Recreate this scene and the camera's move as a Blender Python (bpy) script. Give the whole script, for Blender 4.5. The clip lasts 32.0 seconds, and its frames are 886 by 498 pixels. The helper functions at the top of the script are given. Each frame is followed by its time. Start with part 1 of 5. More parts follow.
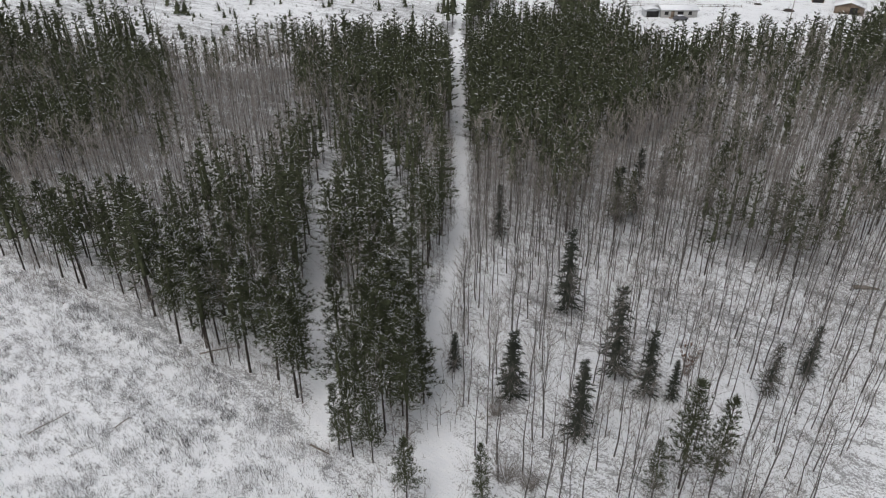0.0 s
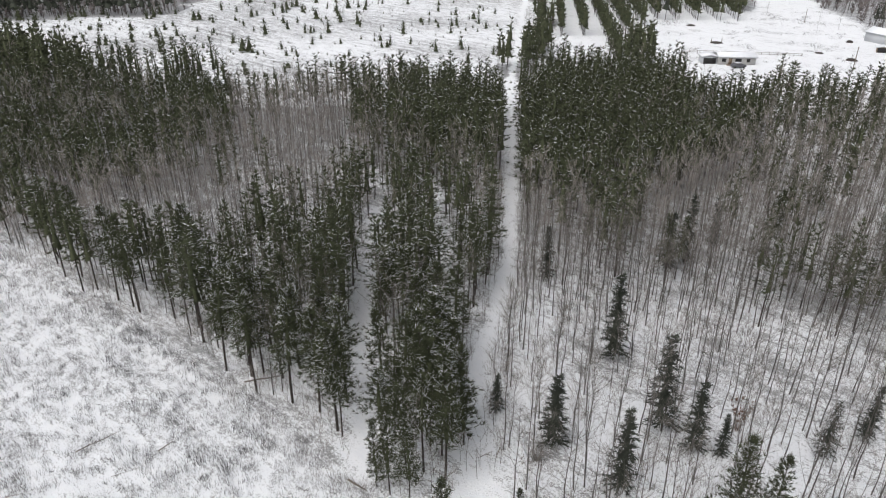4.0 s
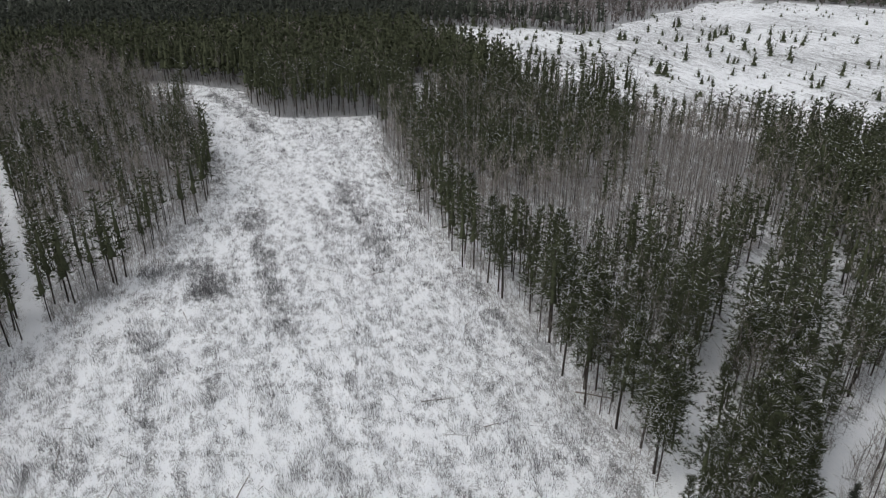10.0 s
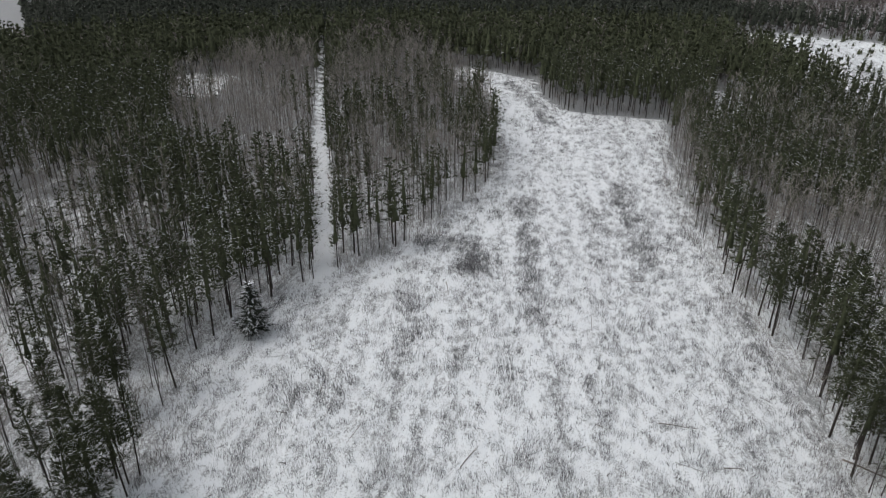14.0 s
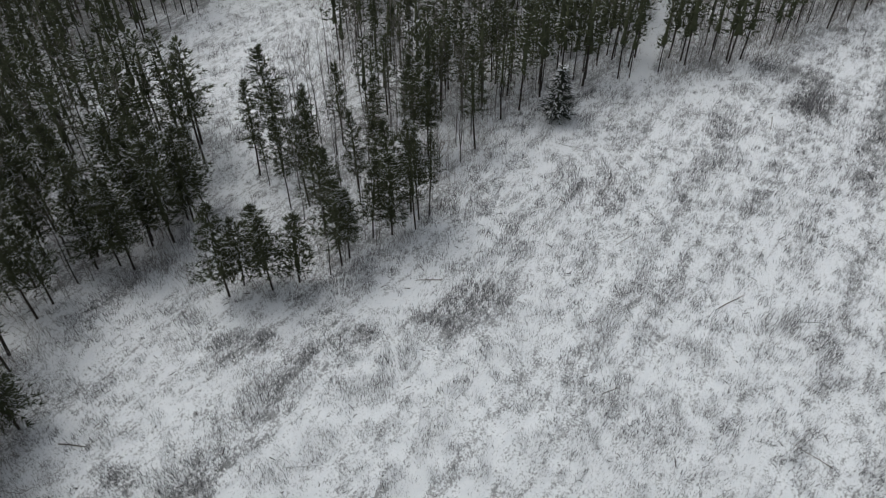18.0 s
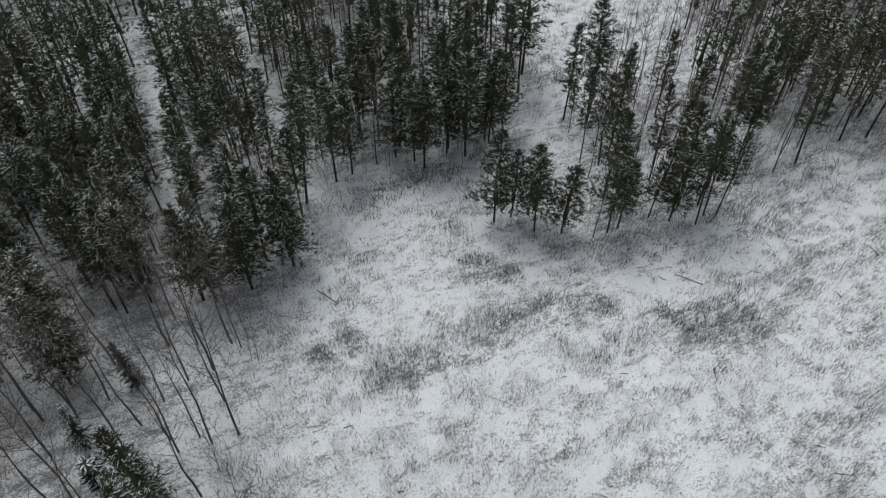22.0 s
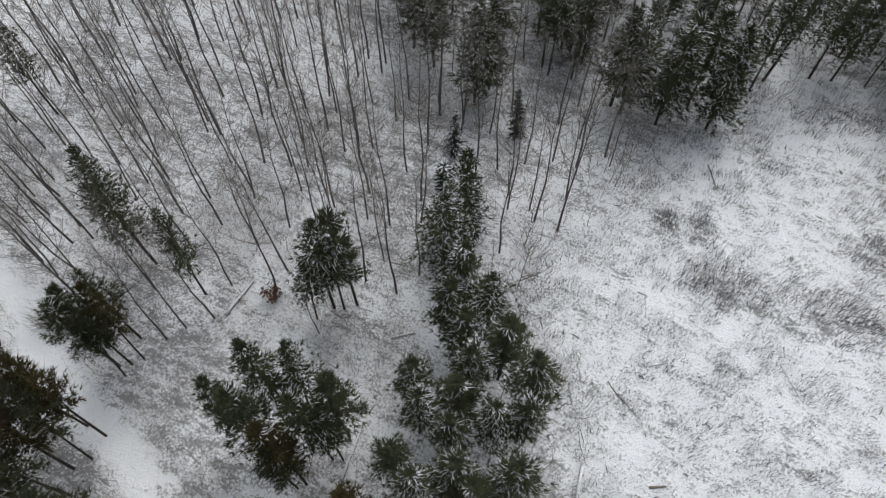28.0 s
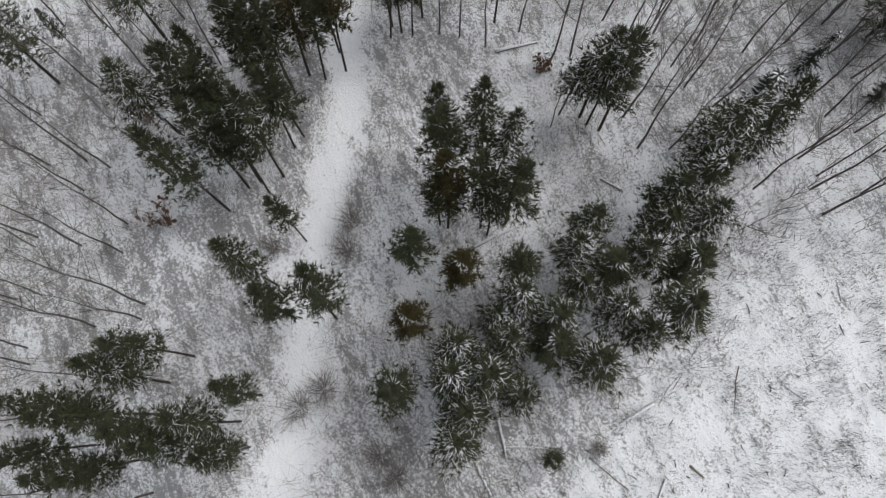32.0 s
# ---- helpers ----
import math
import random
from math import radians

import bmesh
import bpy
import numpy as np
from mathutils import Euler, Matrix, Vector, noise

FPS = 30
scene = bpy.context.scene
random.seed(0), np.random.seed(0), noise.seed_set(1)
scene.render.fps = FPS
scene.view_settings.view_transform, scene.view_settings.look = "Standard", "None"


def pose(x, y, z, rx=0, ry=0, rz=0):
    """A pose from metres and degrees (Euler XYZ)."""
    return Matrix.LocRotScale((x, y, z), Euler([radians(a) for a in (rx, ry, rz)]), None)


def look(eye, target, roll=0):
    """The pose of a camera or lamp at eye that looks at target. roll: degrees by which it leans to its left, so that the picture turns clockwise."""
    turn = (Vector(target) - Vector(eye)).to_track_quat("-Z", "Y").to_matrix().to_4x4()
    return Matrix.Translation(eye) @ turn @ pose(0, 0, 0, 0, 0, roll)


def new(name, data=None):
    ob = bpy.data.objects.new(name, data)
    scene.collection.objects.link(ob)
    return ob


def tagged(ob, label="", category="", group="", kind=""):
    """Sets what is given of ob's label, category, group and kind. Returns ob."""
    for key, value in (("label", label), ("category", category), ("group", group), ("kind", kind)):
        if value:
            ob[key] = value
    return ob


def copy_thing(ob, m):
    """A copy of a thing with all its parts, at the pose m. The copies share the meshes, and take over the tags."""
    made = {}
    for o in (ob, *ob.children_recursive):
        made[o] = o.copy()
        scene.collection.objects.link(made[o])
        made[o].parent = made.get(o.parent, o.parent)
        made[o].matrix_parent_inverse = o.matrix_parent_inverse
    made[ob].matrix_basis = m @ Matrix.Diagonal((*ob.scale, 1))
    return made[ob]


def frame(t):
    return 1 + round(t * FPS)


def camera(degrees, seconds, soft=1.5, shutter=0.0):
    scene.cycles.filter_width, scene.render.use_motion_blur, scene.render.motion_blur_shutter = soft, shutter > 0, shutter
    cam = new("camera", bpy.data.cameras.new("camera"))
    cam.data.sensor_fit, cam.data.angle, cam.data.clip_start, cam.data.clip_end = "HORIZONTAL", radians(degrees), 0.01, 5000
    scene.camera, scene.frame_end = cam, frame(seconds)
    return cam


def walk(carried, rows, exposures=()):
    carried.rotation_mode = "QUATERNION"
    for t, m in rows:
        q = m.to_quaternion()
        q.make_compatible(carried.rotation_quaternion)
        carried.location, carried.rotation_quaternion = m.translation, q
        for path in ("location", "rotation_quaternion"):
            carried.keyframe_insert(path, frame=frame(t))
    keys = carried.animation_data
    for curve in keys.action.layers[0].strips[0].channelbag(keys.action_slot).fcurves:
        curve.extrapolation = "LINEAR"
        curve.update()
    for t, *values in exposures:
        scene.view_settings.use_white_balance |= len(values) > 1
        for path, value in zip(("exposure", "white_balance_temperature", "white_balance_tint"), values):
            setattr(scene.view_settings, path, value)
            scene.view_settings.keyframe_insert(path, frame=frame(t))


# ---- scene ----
# ---- camera: a drone that hangs in one place and turns ----
EYE_Z = 50.0
cam = camera(64.43, 32.0, soft=1.15)
PATH = [
    (0.0, 0.00, -30.82, -0.03),
    (0.5, 0.01, -24.98, -0.01),
    (1.0, 0.04, -21.61, 0.00),
    (1.5, 0.05, -21.39, 0.04),
    (2.0, 0.07, -23.41, 0.11),
    (2.5, 0.07, -27.05, 0.17),
    (4.5, 6.90, -27.76, 0.11),
    (5.0, 9.54, -27.80, 0.09),
    (5.5, 12.19, -27.85, 0.09),
    (6.0, 14.87, -27.87, 0.08),
    (6.5, 17.55, -27.89, 0.09),
    (7.0, 20.26, -27.92, 0.04),
    (7.5, 22.98, -27.93, 0.05),
    (8.0, 25.74, -27.94, 0.03),
    (8.5, 28.58, -26.91, 0.02),
    (9.0, 31.39, -26.08, 0.03),
    (9.5, 34.18, -26.06, 0.02),
    (10.0, 36.97, -26.05, 0.01),
    (10.5, 39.74, -26.03, 0.01),
    (11.0, 42.57, -26.03, -0.02),
    (11.5, 45.40, -26.01, -0.05),
    (12.0, 48.14, -26.02, -0.09),
    (12.5, 51.15, -26.04, -0.01),
    (13.0, 54.25, -26.05, -0.01),
    (13.5, 57.37, -26.05, -0.00),
    (15.5, 70.63, -29.51, 0.03),
    (16.0, 74.24, -31.17, -0.08),
    (16.5, 77.96, -32.69, -0.17),
    (17.0, 81.67, -33.17, -0.13),
    (17.5, 85.28, -37.01, -0.20),
    (18.0, 88.85, -42.94, -0.09),
    (18.5, 92.43, -46.48, -0.04),
    (19.0, 96.08, -46.55, -0.02),
    (19.5, 99.80, -46.55, -0.01),
    (20.0, 103.54, -46.60, -0.02),
    (20.5, 107.28, -46.60, -0.02),
    (21.0, 111.03, -46.60, -0.05),
    (21.5, 114.77, -46.58, -0.04),
    (22.0, 118.50, -46.55, 0.05),
    (22.5, 122.34, -46.56, 0.13),
    (23.0, 126.21, -46.63, 0.20),
    (23.5, 130.10, -46.66, 0.17),
    (24.0, 134.00, -46.71, 0.16),
    (24.5, 137.85, -46.76, 0.11),
    (25.0, 141.72, -46.93, 0.03),
    (25.5, 145.53, -49.84, 0.06),
    (27.5, 162.13, -53.60, -0.22),
    (28.0, 166.24, -60.32, -0.13),
    (28.5, 170.46, -63.12, -0.14),
    (29.0, 174.62, -69.79, -0.00),
    (29.5, 178.68, -76.05, 0.13),
    (30.0, 183.10, -76.09, 0.06),
    (30.5, 187.51, -76.15, 0.08),
    (31.0, 192.25, -76.24, 0.07),
    (31.5, 199.76, -76.36, 0.02),
    (32.0, 211.39, -76.47, -0.17),
]
walk(cam, [(t, pose(0, 0, EYE_Z, 90 + pitch, 0, yaw) @ pose(0, 0, 0, 0, 0, roll)) for t, yaw, pitch, roll in PATH],
     exposures=[(0.0, 0.36, 6480, 10), (1.0, 0.54, 6500, 10), (2.0, 0.75, 6500, 10), (6.0, 0.54, 6500, 10), (9.0, 0.35, 6430, 9), (13.0, 0.35, 6380, 8), (18.0, 0.17, 6330, 6), (19.0, 0.04, 6320, 6), (20.0, 0.03, 6310, 6), (21.0, 0.12, 6320, 6),
                (25.0, 0.58, 6320, 7), (28.0, 0.58, 6380, 8), (30.0, 0.57, 6400, 8), (32.0, 0.60, 6430, 9)])

# ---- overcast winter daylight ----
SUN_ELEV, SUN_AZ = 56.0, 215.0
world = bpy.data.worlds.new("overcast_sky")
scene.world = world
world.use_nodes = True
wn, wl = world.node_tree.nodes, world.node_tree.links
sky = wn.new("ShaderNodeTexSky")
sky.sky_type, sky.sun_disc = "NISHITA", False
sky.sun_elevation, sky.sun_rotation = radians(SUN_ELEV), radians(SUN_AZ)
sky.air_density, sky.dust_density, sky.ozone_density = 1.0, 3.0, 1.0
grey = wn.new("ShaderNodeHueSaturation")
grey.inputs["Saturation"].default_value = 0.22
wl.new(sky.outputs[0], grey.inputs["Color"])
wl.new(grey.outputs[0], wn["Background"].inputs["Color"])
wn["Background"].inputs["Strength"].default_value = 0.10
sun = new("sun", bpy.data.lights.new("sun", "SUN"))
sun.data.energy, sun.data.angle, sun.data.color = 0.6, radians(40), (1.0, 0.97, 0.93)
az, el = radians(SUN_AZ), radians(SUN_ELEV)
sun.matrix_world = look((0, 0, 100), (-100 * math.sin(az) * math.cos(el), -100 * math.cos(az) * math.cos(el), 100 - 100 * math.sin(el)))


# ---- materials ----
def material(name, rough=0.9):
    m = bpy.data.materials.new(name)
    m.use_nodes = True
    b = m.node_tree.nodes["Principled BSDF"]
    b.inputs["Roughness"].default_value = rough
    b.inputs["Specular IOR Level"].default_value = 0.25
    return m, m.node_tree.nodes, m.node_tree.links, b


def ramp(nodes, stops):
    r = nodes.new("ShaderNodeValToRGB")
    els = r.color_ramp.elements
    while len(els) < len(stops):
        els.new(0.5)
    for e, (p, c) in zip(els, stops):
        e.position, e.color = p, (*c, 1)
    return r


def simple(name, dark, light, scale=6.0, rough=0.9, island=True, bump=0.0, stretch=(1, 1, 1)):
    """Two-scale mottled colour, shifted a little from piece to piece."""
    m, n, l, b = material(name, rough)
    co = n.new("ShaderNodeTexCoord")
    mp = n.new("ShaderNodeMapping")
    mp.inputs["Scale"].default_value = stretch
    l.new(co.outputs["Object"], mp.inputs["Vector"])
    t1, t2 = n.new("ShaderNodeTexNoise"), n.new("ShaderNodeTexNoise")
    t1.inputs["Scale"].default_value, t2.inputs["Scale"].default_value = scale, scale * 7
    for t in (t1, t2):
        l.new(mp.outputs[0], t.inputs["Vector"])
    mix = n.new("ShaderNodeMath")
    mix.operation = "MULTIPLY_ADD"
    l.new(t2.outputs["Fac"], mix.inputs[0])
    mix.inputs[1].default_value = 0.4
    l.new(t1.outputs["Fac"], mix.inputs[2])
    src = n.new("ShaderNodeNewGeometry").outputs["Random Per Island"] if island else n.new("ShaderNodeObjectInfo").outputs["Random"]
    add = n.new("ShaderNodeMath")
    add.operation = "MULTIPLY_ADD"
    l.new(src, add.inputs[0])
    add.inputs[1].default_value = 0.45
    l.new(mix.outputs[0], add.inputs[2])
    r = ramp(n, [(0.35, dark), (1.0, light)])
    l.new(add.outputs[0], r.inputs[0])
    l.new(r.outputs[0], b.inputs["Base Color"])
    if bump:
        bp = n.new("ShaderNodeBump")
        bp.inputs["Strength"].default_value, bp.inputs["Distance"].default_value = bump, 0.05
        l.new(mix.outputs[0], bp.inputs["Height"])
        l.new(bp.outputs[0], b.inputs["Normal"])
    return m


M_NEEDLE = simple("pine_needles", (0.016, 0.019, 0.011), (0.072, 0.080, 0.044), 0.9)
M_SPRUCE = simple("spruce_needles", (0.015, 0.018, 0.015), (0.054, 0.060, 0.046), 0.9)
M_RUST = simple("rusty_needles", (0.019, 0.016, 0.007), (0.068, 0.055, 0.021), 0.9)
M_FROST = simple("snow_on_needles", (0.62, 0.64, 0.68), (0.86, 0.87, 0.90), 2.0)
M_BARK = simple("pine_bark", (0.013, 0.011, 0.010), (0.052, 0.042, 0.036), 3.0, bump=0.5, stretch=(1, 1, 0.3))
M_GREYBARK = simple("aspen_bark", (0.026, 0.023, 0.021), (0.125, 0.114, 0.105), 2.0, bump=0.4, stretch=(1, 1, 0.3))
M_TWIG = simple("bare_twigs", (0.098, 0.087, 0.078), (0.285, 0.26, 0.238), 1.0)
M_ALDER = simple("alder_twigs", (0.085, 0.074, 0.072), (0.205, 0.178, 0.172), 1.0)
M_TWIGRED = simple("reddish_twigs", (0.12, 0.085, 0.070), (0.27, 0.20, 0.165), 1.0)
M_GRASS = simple("dry_grass", (0.050, 0.049, 0.053), (0.18, 0.174, 0.180), 1.2)
M_LEAF = simple("dead_leaves", (0.06, 0.032, 0.022), (0.15, 0.085, 0.060), 2.0)
M_LOG = simple("dead_wood", (0.05, 0.042, 0.036), (0.22, 0.19, 0.16), 3.0, bump=0.5)
M_SNOW = simple("settled_snow", (0.70, 0.72, 0.76), (0.86, 0.87, 0.89), 0.7, rough=0.7, island=False, bump=0.3)
M_WALL = simple("weathered_siding", (0.30, 0.29, 0.28), (0.50, 0.49, 0.47), 0.6, island=False)
M_WOOD = simple("brown_boards", (0.10, 0.075, 0.055), (0.26, 0.20, 0.15), 0.8, island=False, stretch=(1, 1, 0.2))
M_DARK = simple("dark_opening", (0.012, 0.012, 0.013), (0.035, 0.034, 0.033), 1.0, island=False)
M_METAL = simple("galvanised_metal", (0.33, 0.34, 0.36), (0.52, 0.53, 0.55), 0.8, rough=0.5, island=False)
M_PAINT = simple("dull_car_paint", (0.03, 0.03, 0.035), (0.10, 0.10, 0.11), 1.0, rough=0.4, island=False)


def ground_material():
    """Snow through which dry grass, weeds and litter show, with shade of the woods painted in, as much as the vertex
    attribute says.
    """
    m, n, l, b = material("snow_litter_shade", 0.85)
    co = n.new("ShaderNodeTexCoord")
    turn = n.new("ShaderNodeMapping")
    turn.inputs["Rotation"].default_value = (0, 0, radians(-54))
    l.new(co.outputs["Object"], turn.inputs["Vector"])
    drawn = n.new("ShaderNodeMapping")
    drawn.inputs["Scale"].default_value = (1.0, 0.34, 1.0)
    l.new(turn.outputs[0], drawn.inputs["Vector"])
    rows = n.new("ShaderNodeMapping")
    rows.inputs["Scale"].default_value = (0.38, 0.022, 1.0)
    l.new(turn.outputs[0], rows.inputs["Vector"])

    def nz(scale, vec, detail=4.0, rough=0.6):
        t = n.new("ShaderNodeTexNoise")
        t.inputs["Scale"].default_value, t.inputs["Detail"].default_value, t.inputs["Roughness"].default_value = scale, detail, rough
        l.new(vec, t.inputs["Vector"])
        return t.outputs["Fac"]

    def op(kind, a, c, d=None):
        o = n.new("ShaderNodeMath")
        o.operation = kind
        for i, v in enumerate((a, c, d)):
            if v is None:
                continue
            if isinstance(v, (int, float)):
                o.inputs[i].default_value = v
            else:
                l.new(v, o.inputs[i])
        return o.outputs[0]

    at = n.new("ShaderNodeAttribute")
    at.attribute_name = "litter_shade"
    lit = at.outputs["Fac"]
    big = nz(1.0, rows.outputs[0], 3.0)
    patch = nz(0.55, drawn.outputs[0], 3.0)
    mid = nz(1.9, drawn.outputs[0], 5.0, 0.7)
    fine = nz(5.0, co.outputs["Object"], 4.0, 0.7)
    grain = nz(11.0, co.outputs["Object"], 3.0, 0.8)
    v = op("MULTIPLY_ADD", big, 0.55, op("MULTIPLY_ADD", patch, 0.75, op("MULTIPLY_ADD", mid, 1.25, op("MULTIPLY_ADD", fine, 1.6, op("MULTIPLY", grain, 0.6)))))
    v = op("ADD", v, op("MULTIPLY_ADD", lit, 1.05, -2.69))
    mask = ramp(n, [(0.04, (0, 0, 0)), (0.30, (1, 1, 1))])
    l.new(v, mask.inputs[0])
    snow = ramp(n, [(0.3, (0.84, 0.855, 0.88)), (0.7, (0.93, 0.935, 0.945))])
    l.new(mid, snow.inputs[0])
    dirt_shade = ramp(n, [(0.3, (0.125, 0.123, 0.126)), (0.7, (0.30, 0.296, 0.298))])
    l.new(fine, dirt_shade.inputs[0])
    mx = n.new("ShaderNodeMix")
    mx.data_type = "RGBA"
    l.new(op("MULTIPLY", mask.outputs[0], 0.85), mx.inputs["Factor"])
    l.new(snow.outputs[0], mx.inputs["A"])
    l.new(dirt_shade.outputs[0], mx.inputs["B"])
    l.new(mx.outputs["Result"], b.inputs["Base Color"])
    bp = n.new("ShaderNodeBump")
    bp.inputs["Strength"].default_value, bp.inputs["Distance"].default_value = 0.6, 0.25
    l.new(op("ADD", mid, fine), bp.inputs["Height"])
    l.new(bp.outputs[0], b.inputs["Normal"])
    return m


M_GROUND = ground_material()

# ---- the plan, in metres from the point below the camera; y is the way of the long trail ----
FIELD = [(-6, 44), (-14, 49), (-20, 55), (-32, 64), (-45, 73), (-58, 80), (-70, 88), (-88, 101), (-119, 130), (-124, 135),
         (-143, 119), (-159, 122), (-178, 134), (-206, 124), (-206, 113), (-158, 104), (-124, 84), (-106, 70), (-97, 55), (-90, 42),
         (-87, 28), (-84, 16), (-76, 7), (-64, 2.5), (-58, -3), (-51, -9), (-49, -13), (-50, -21), (-54, -28), (-46, -37),
         (-40, -38), (-33, -34), (-29, -34), (-24, -31), (-20, -27), (-14, -25), (-11, -21), (-12, -16), (-11, -8), (-9, -2), (-8, 8), (-9, 25)]
CLEARING = [(-51, -10), (-53, -12), (-58, -16), (-68, -21), (-82, -19), (-95, -13.5), (-120, -16), (-123, -35), (-106, -39), (-86, -49),
            (-78, -41), (-84, -37), (-74, -27), (-62, -26), (-54, -27), (-49, -22)]
OPEN_NORTH = [(2, 168), (-50, 172), (-104, 178), (-150, 205), (-192, 238), (-200, 270), (-176, 290), (-140, 300), (-137, 359), (-130, 458), (14, 461), (22, 268), (30, 262), (8, 240), (6, 170)]
YARD = [(50, 160), (36, 192), (45, 262), (62, 300), (101, 300), (112, 381), (152, 392), (138, 281), (161, 252), (136, 208), (104, 176), (92, 172), (78, 166), (67, 176), (56, 176)]
FAR_FIELD = [(176, 446), (290, 440), (260, 350), (198, 350), (190, 400)]
PLANTATION = [(8, 188), (24, 192), (36, 200), (45, 262), (62, 300), (101, 300), (112, 381), (112, 458), (14, 458), (22, 268)]
FAR_TOWN_W = [(-514, 904), (-468, 928), (-556, 1106), (-636, 1106)]
FAR_TOWN_E = [(382, 838), (465, 838), (520, 955), (448, 955)]
PATCH_A = [(-240, 27), (-233, 56), (-207, 42), (-205, 33)]
PATCH_B = [(-141, 172), (-120, 146), (-114, 146), (-128, 176)]
TRAIL = [(40, -52), (27, -31), (22, -22), (18, -15), (16, -10), (13, -3), (11, 1), (8, 7), (4, 20), (1, 32), (0, 42), (-1, 52), (-1, 64), (1, 77), (3, 92), (3, 140), (4, 204), (7, 250), (17, 461)]
TRAIL_S, TRAIL_N = TRAIL[:12], TRAIL[11:]
CROSS = [(-86, 29), (-92, 31), (-117, 41), (-158, 55), (-222, 80), (-260, 95)]
GAP_A = [(-11, 48), (-13, 58), (-16, 74), (-17, 84), (-18, 98), (-19, 108)]
GAP_B = [(-4, 68), (-6, 83), (-7, 93), (-10, 116)]
GAP_C = [(-25, -40), (-30, -45), (-42, -59), (-52, -71)]
GAP_D = [(-42, -38), (-46, -44), (-53, -53), (-62, -66)]
BANDS = [([(-95.3, 92.7), (-84, 85), (-75, 79.3), (-67, 73.8)], 1.6), ([(-97, 71.5), (-93.5, 69.5)], 2.6), ([(-88, 65.8), (-78, 59), (-69, 53.3), (-63, 49.7)], 1.5), ([(-178, 123.6), (-158, 117), (-136.5, 107.7)], 2.2),
         ([(-26.4, -18.8), (-30.4, -16), (-36.4, -13.1), (-39.5, -10.4), (-42.3, -7)], 1.9), ([(-90, 50), (-85, 54), (-80, 50)], 3.0), ([(-43.5, 1.2), (-46.6, 5.8)], 2.0), ([(-41, -19), (-42, -16)], 1.6), ([(-25, -26), (-28, -25)], 1.3)]  # strips of thicker weeds
SOUTH_BRUSH = [(40, -74), (5, -84), (-10, -86), (-18, -90), (-24, -100), (-50, -112), (-90, -130), (-60, -190), (60, -190)]
SOUTH_SPUR = [(-15, -86), (-21, -93), (-26, -101), (-29, -112)]
SOUTH_ROAD = [(40, -70), (5, -81), (-8, -83), (-16, -86), (-40, -81), (-58, -80), (-90, -80)]


def inside(pts, poly):
    x, y = pts[:, 0], pts[:, 1]
    res = np.zeros(len(pts), bool)
    for (x1, y1), (x2, y2) in zip(poly, poly[1:] + poly[:1]):
        if y1 == y2:
            continue
        c = (y1 > y) != (y2 > y)
        res ^= c & (x < (x2 - x1) * (y - y1) / (y2 - y1) + x1)
    return res


def dist_line(pts, line, closed=False):
    d = np.full(len(pts), 1e9)
    segs = zip(line, line[1:] + line[:1]) if closed else zip(line, line[1:])
    for a, b in segs:
        a, b = np.array(a, float), np.array(b, float)
        ab = b - a
        s = np.clip(((pts - a) @ ab) / (ab @ ab), 0, 1)
        d = np.minimum(d, np.linalg.norm(pts - a - s[:, None] * ab, axis=1))
    return d


def smooth_noise(pts, size, seed):
    """Value noise between 0 and 1 with patches of about that size."""
    rng = np.random.default_rng(seed)
    tab = rng.random((64, 64))
    p = pts / size
    i = np.floor(p).astype(int)
    f = p - i
    f = f * f * (3 - 2 * f)
    g = lambda dx, dy: tab[(i[:, 0] + dx) % 64, (i[:, 1] + dy) % 64]
    return (g(0, 0) * (1 - f[:, 0]) + g(1, 0) * f[:, 0]) * (1 - f[:, 1]) + (g(0, 1) * (1 - f[:, 0]) + g(1, 1) * f[:, 0]) * f[:, 1]


def inside_ragged(pts, poly, size):
    """Like inside(), with an outline that wanders by about size metres."""
    off = np.column_stack([smooth_noise(pts, size * 1.7, 71), smooth_noise(pts, size * 1.7, 72)]) - 0.5
    return inside(pts + off * 2.2 * size, poly)


def terrain(pts):
    """Height of the ground: gentle swells, with the trail pressed in a little."""
    z = (smooth_noise(pts, 23, 3) - 0.5) * 0.7 + (smooth_noise(pts, 5, 4) - 0.5) * 0.22
    return z - 0.22 * np.clip(1.6 - dist_line(pts, TRAIL) / 1.6, 0, 1)


def ground_z(x, y):
    return float(terrain(np.array([[x, y]], float))[0])


# ---- mesh tools ----
def mesh_from(name, verts, faces, mats, index=None):
    """A mesh of triangles from arrays."""
    me = bpy.data.meshes.new(name)
    verts, faces = np.asarray(verts, np.float32), np.asarray(faces, np.int32)
    me.vertices.add(len(verts))
    me.vertices.foreach_set("co", verts.ravel())
    me.loops.add(faces.size)
    me.loops.foreach_set("vertex_index", faces.ravel())
    me.polygons.add(len(faces))
    me.polygons.foreach_set("loop_start", np.arange(0, faces.size, 3, dtype=np.int32))
    if index is not None:
        me.polygons.foreach_set("material_index", np.asarray(index, np.int32))
    for m in mats:
        me.materials.append(m)
    me.update(calc_edges=True)
    return me


def part(name, data, parent, label="", kind=""):
    """One mesh object under a thing or part; data is a mesh."""
    ob = new(name, data)
    ob.parent = parent
    return tagged(ob, label, kind=kind)


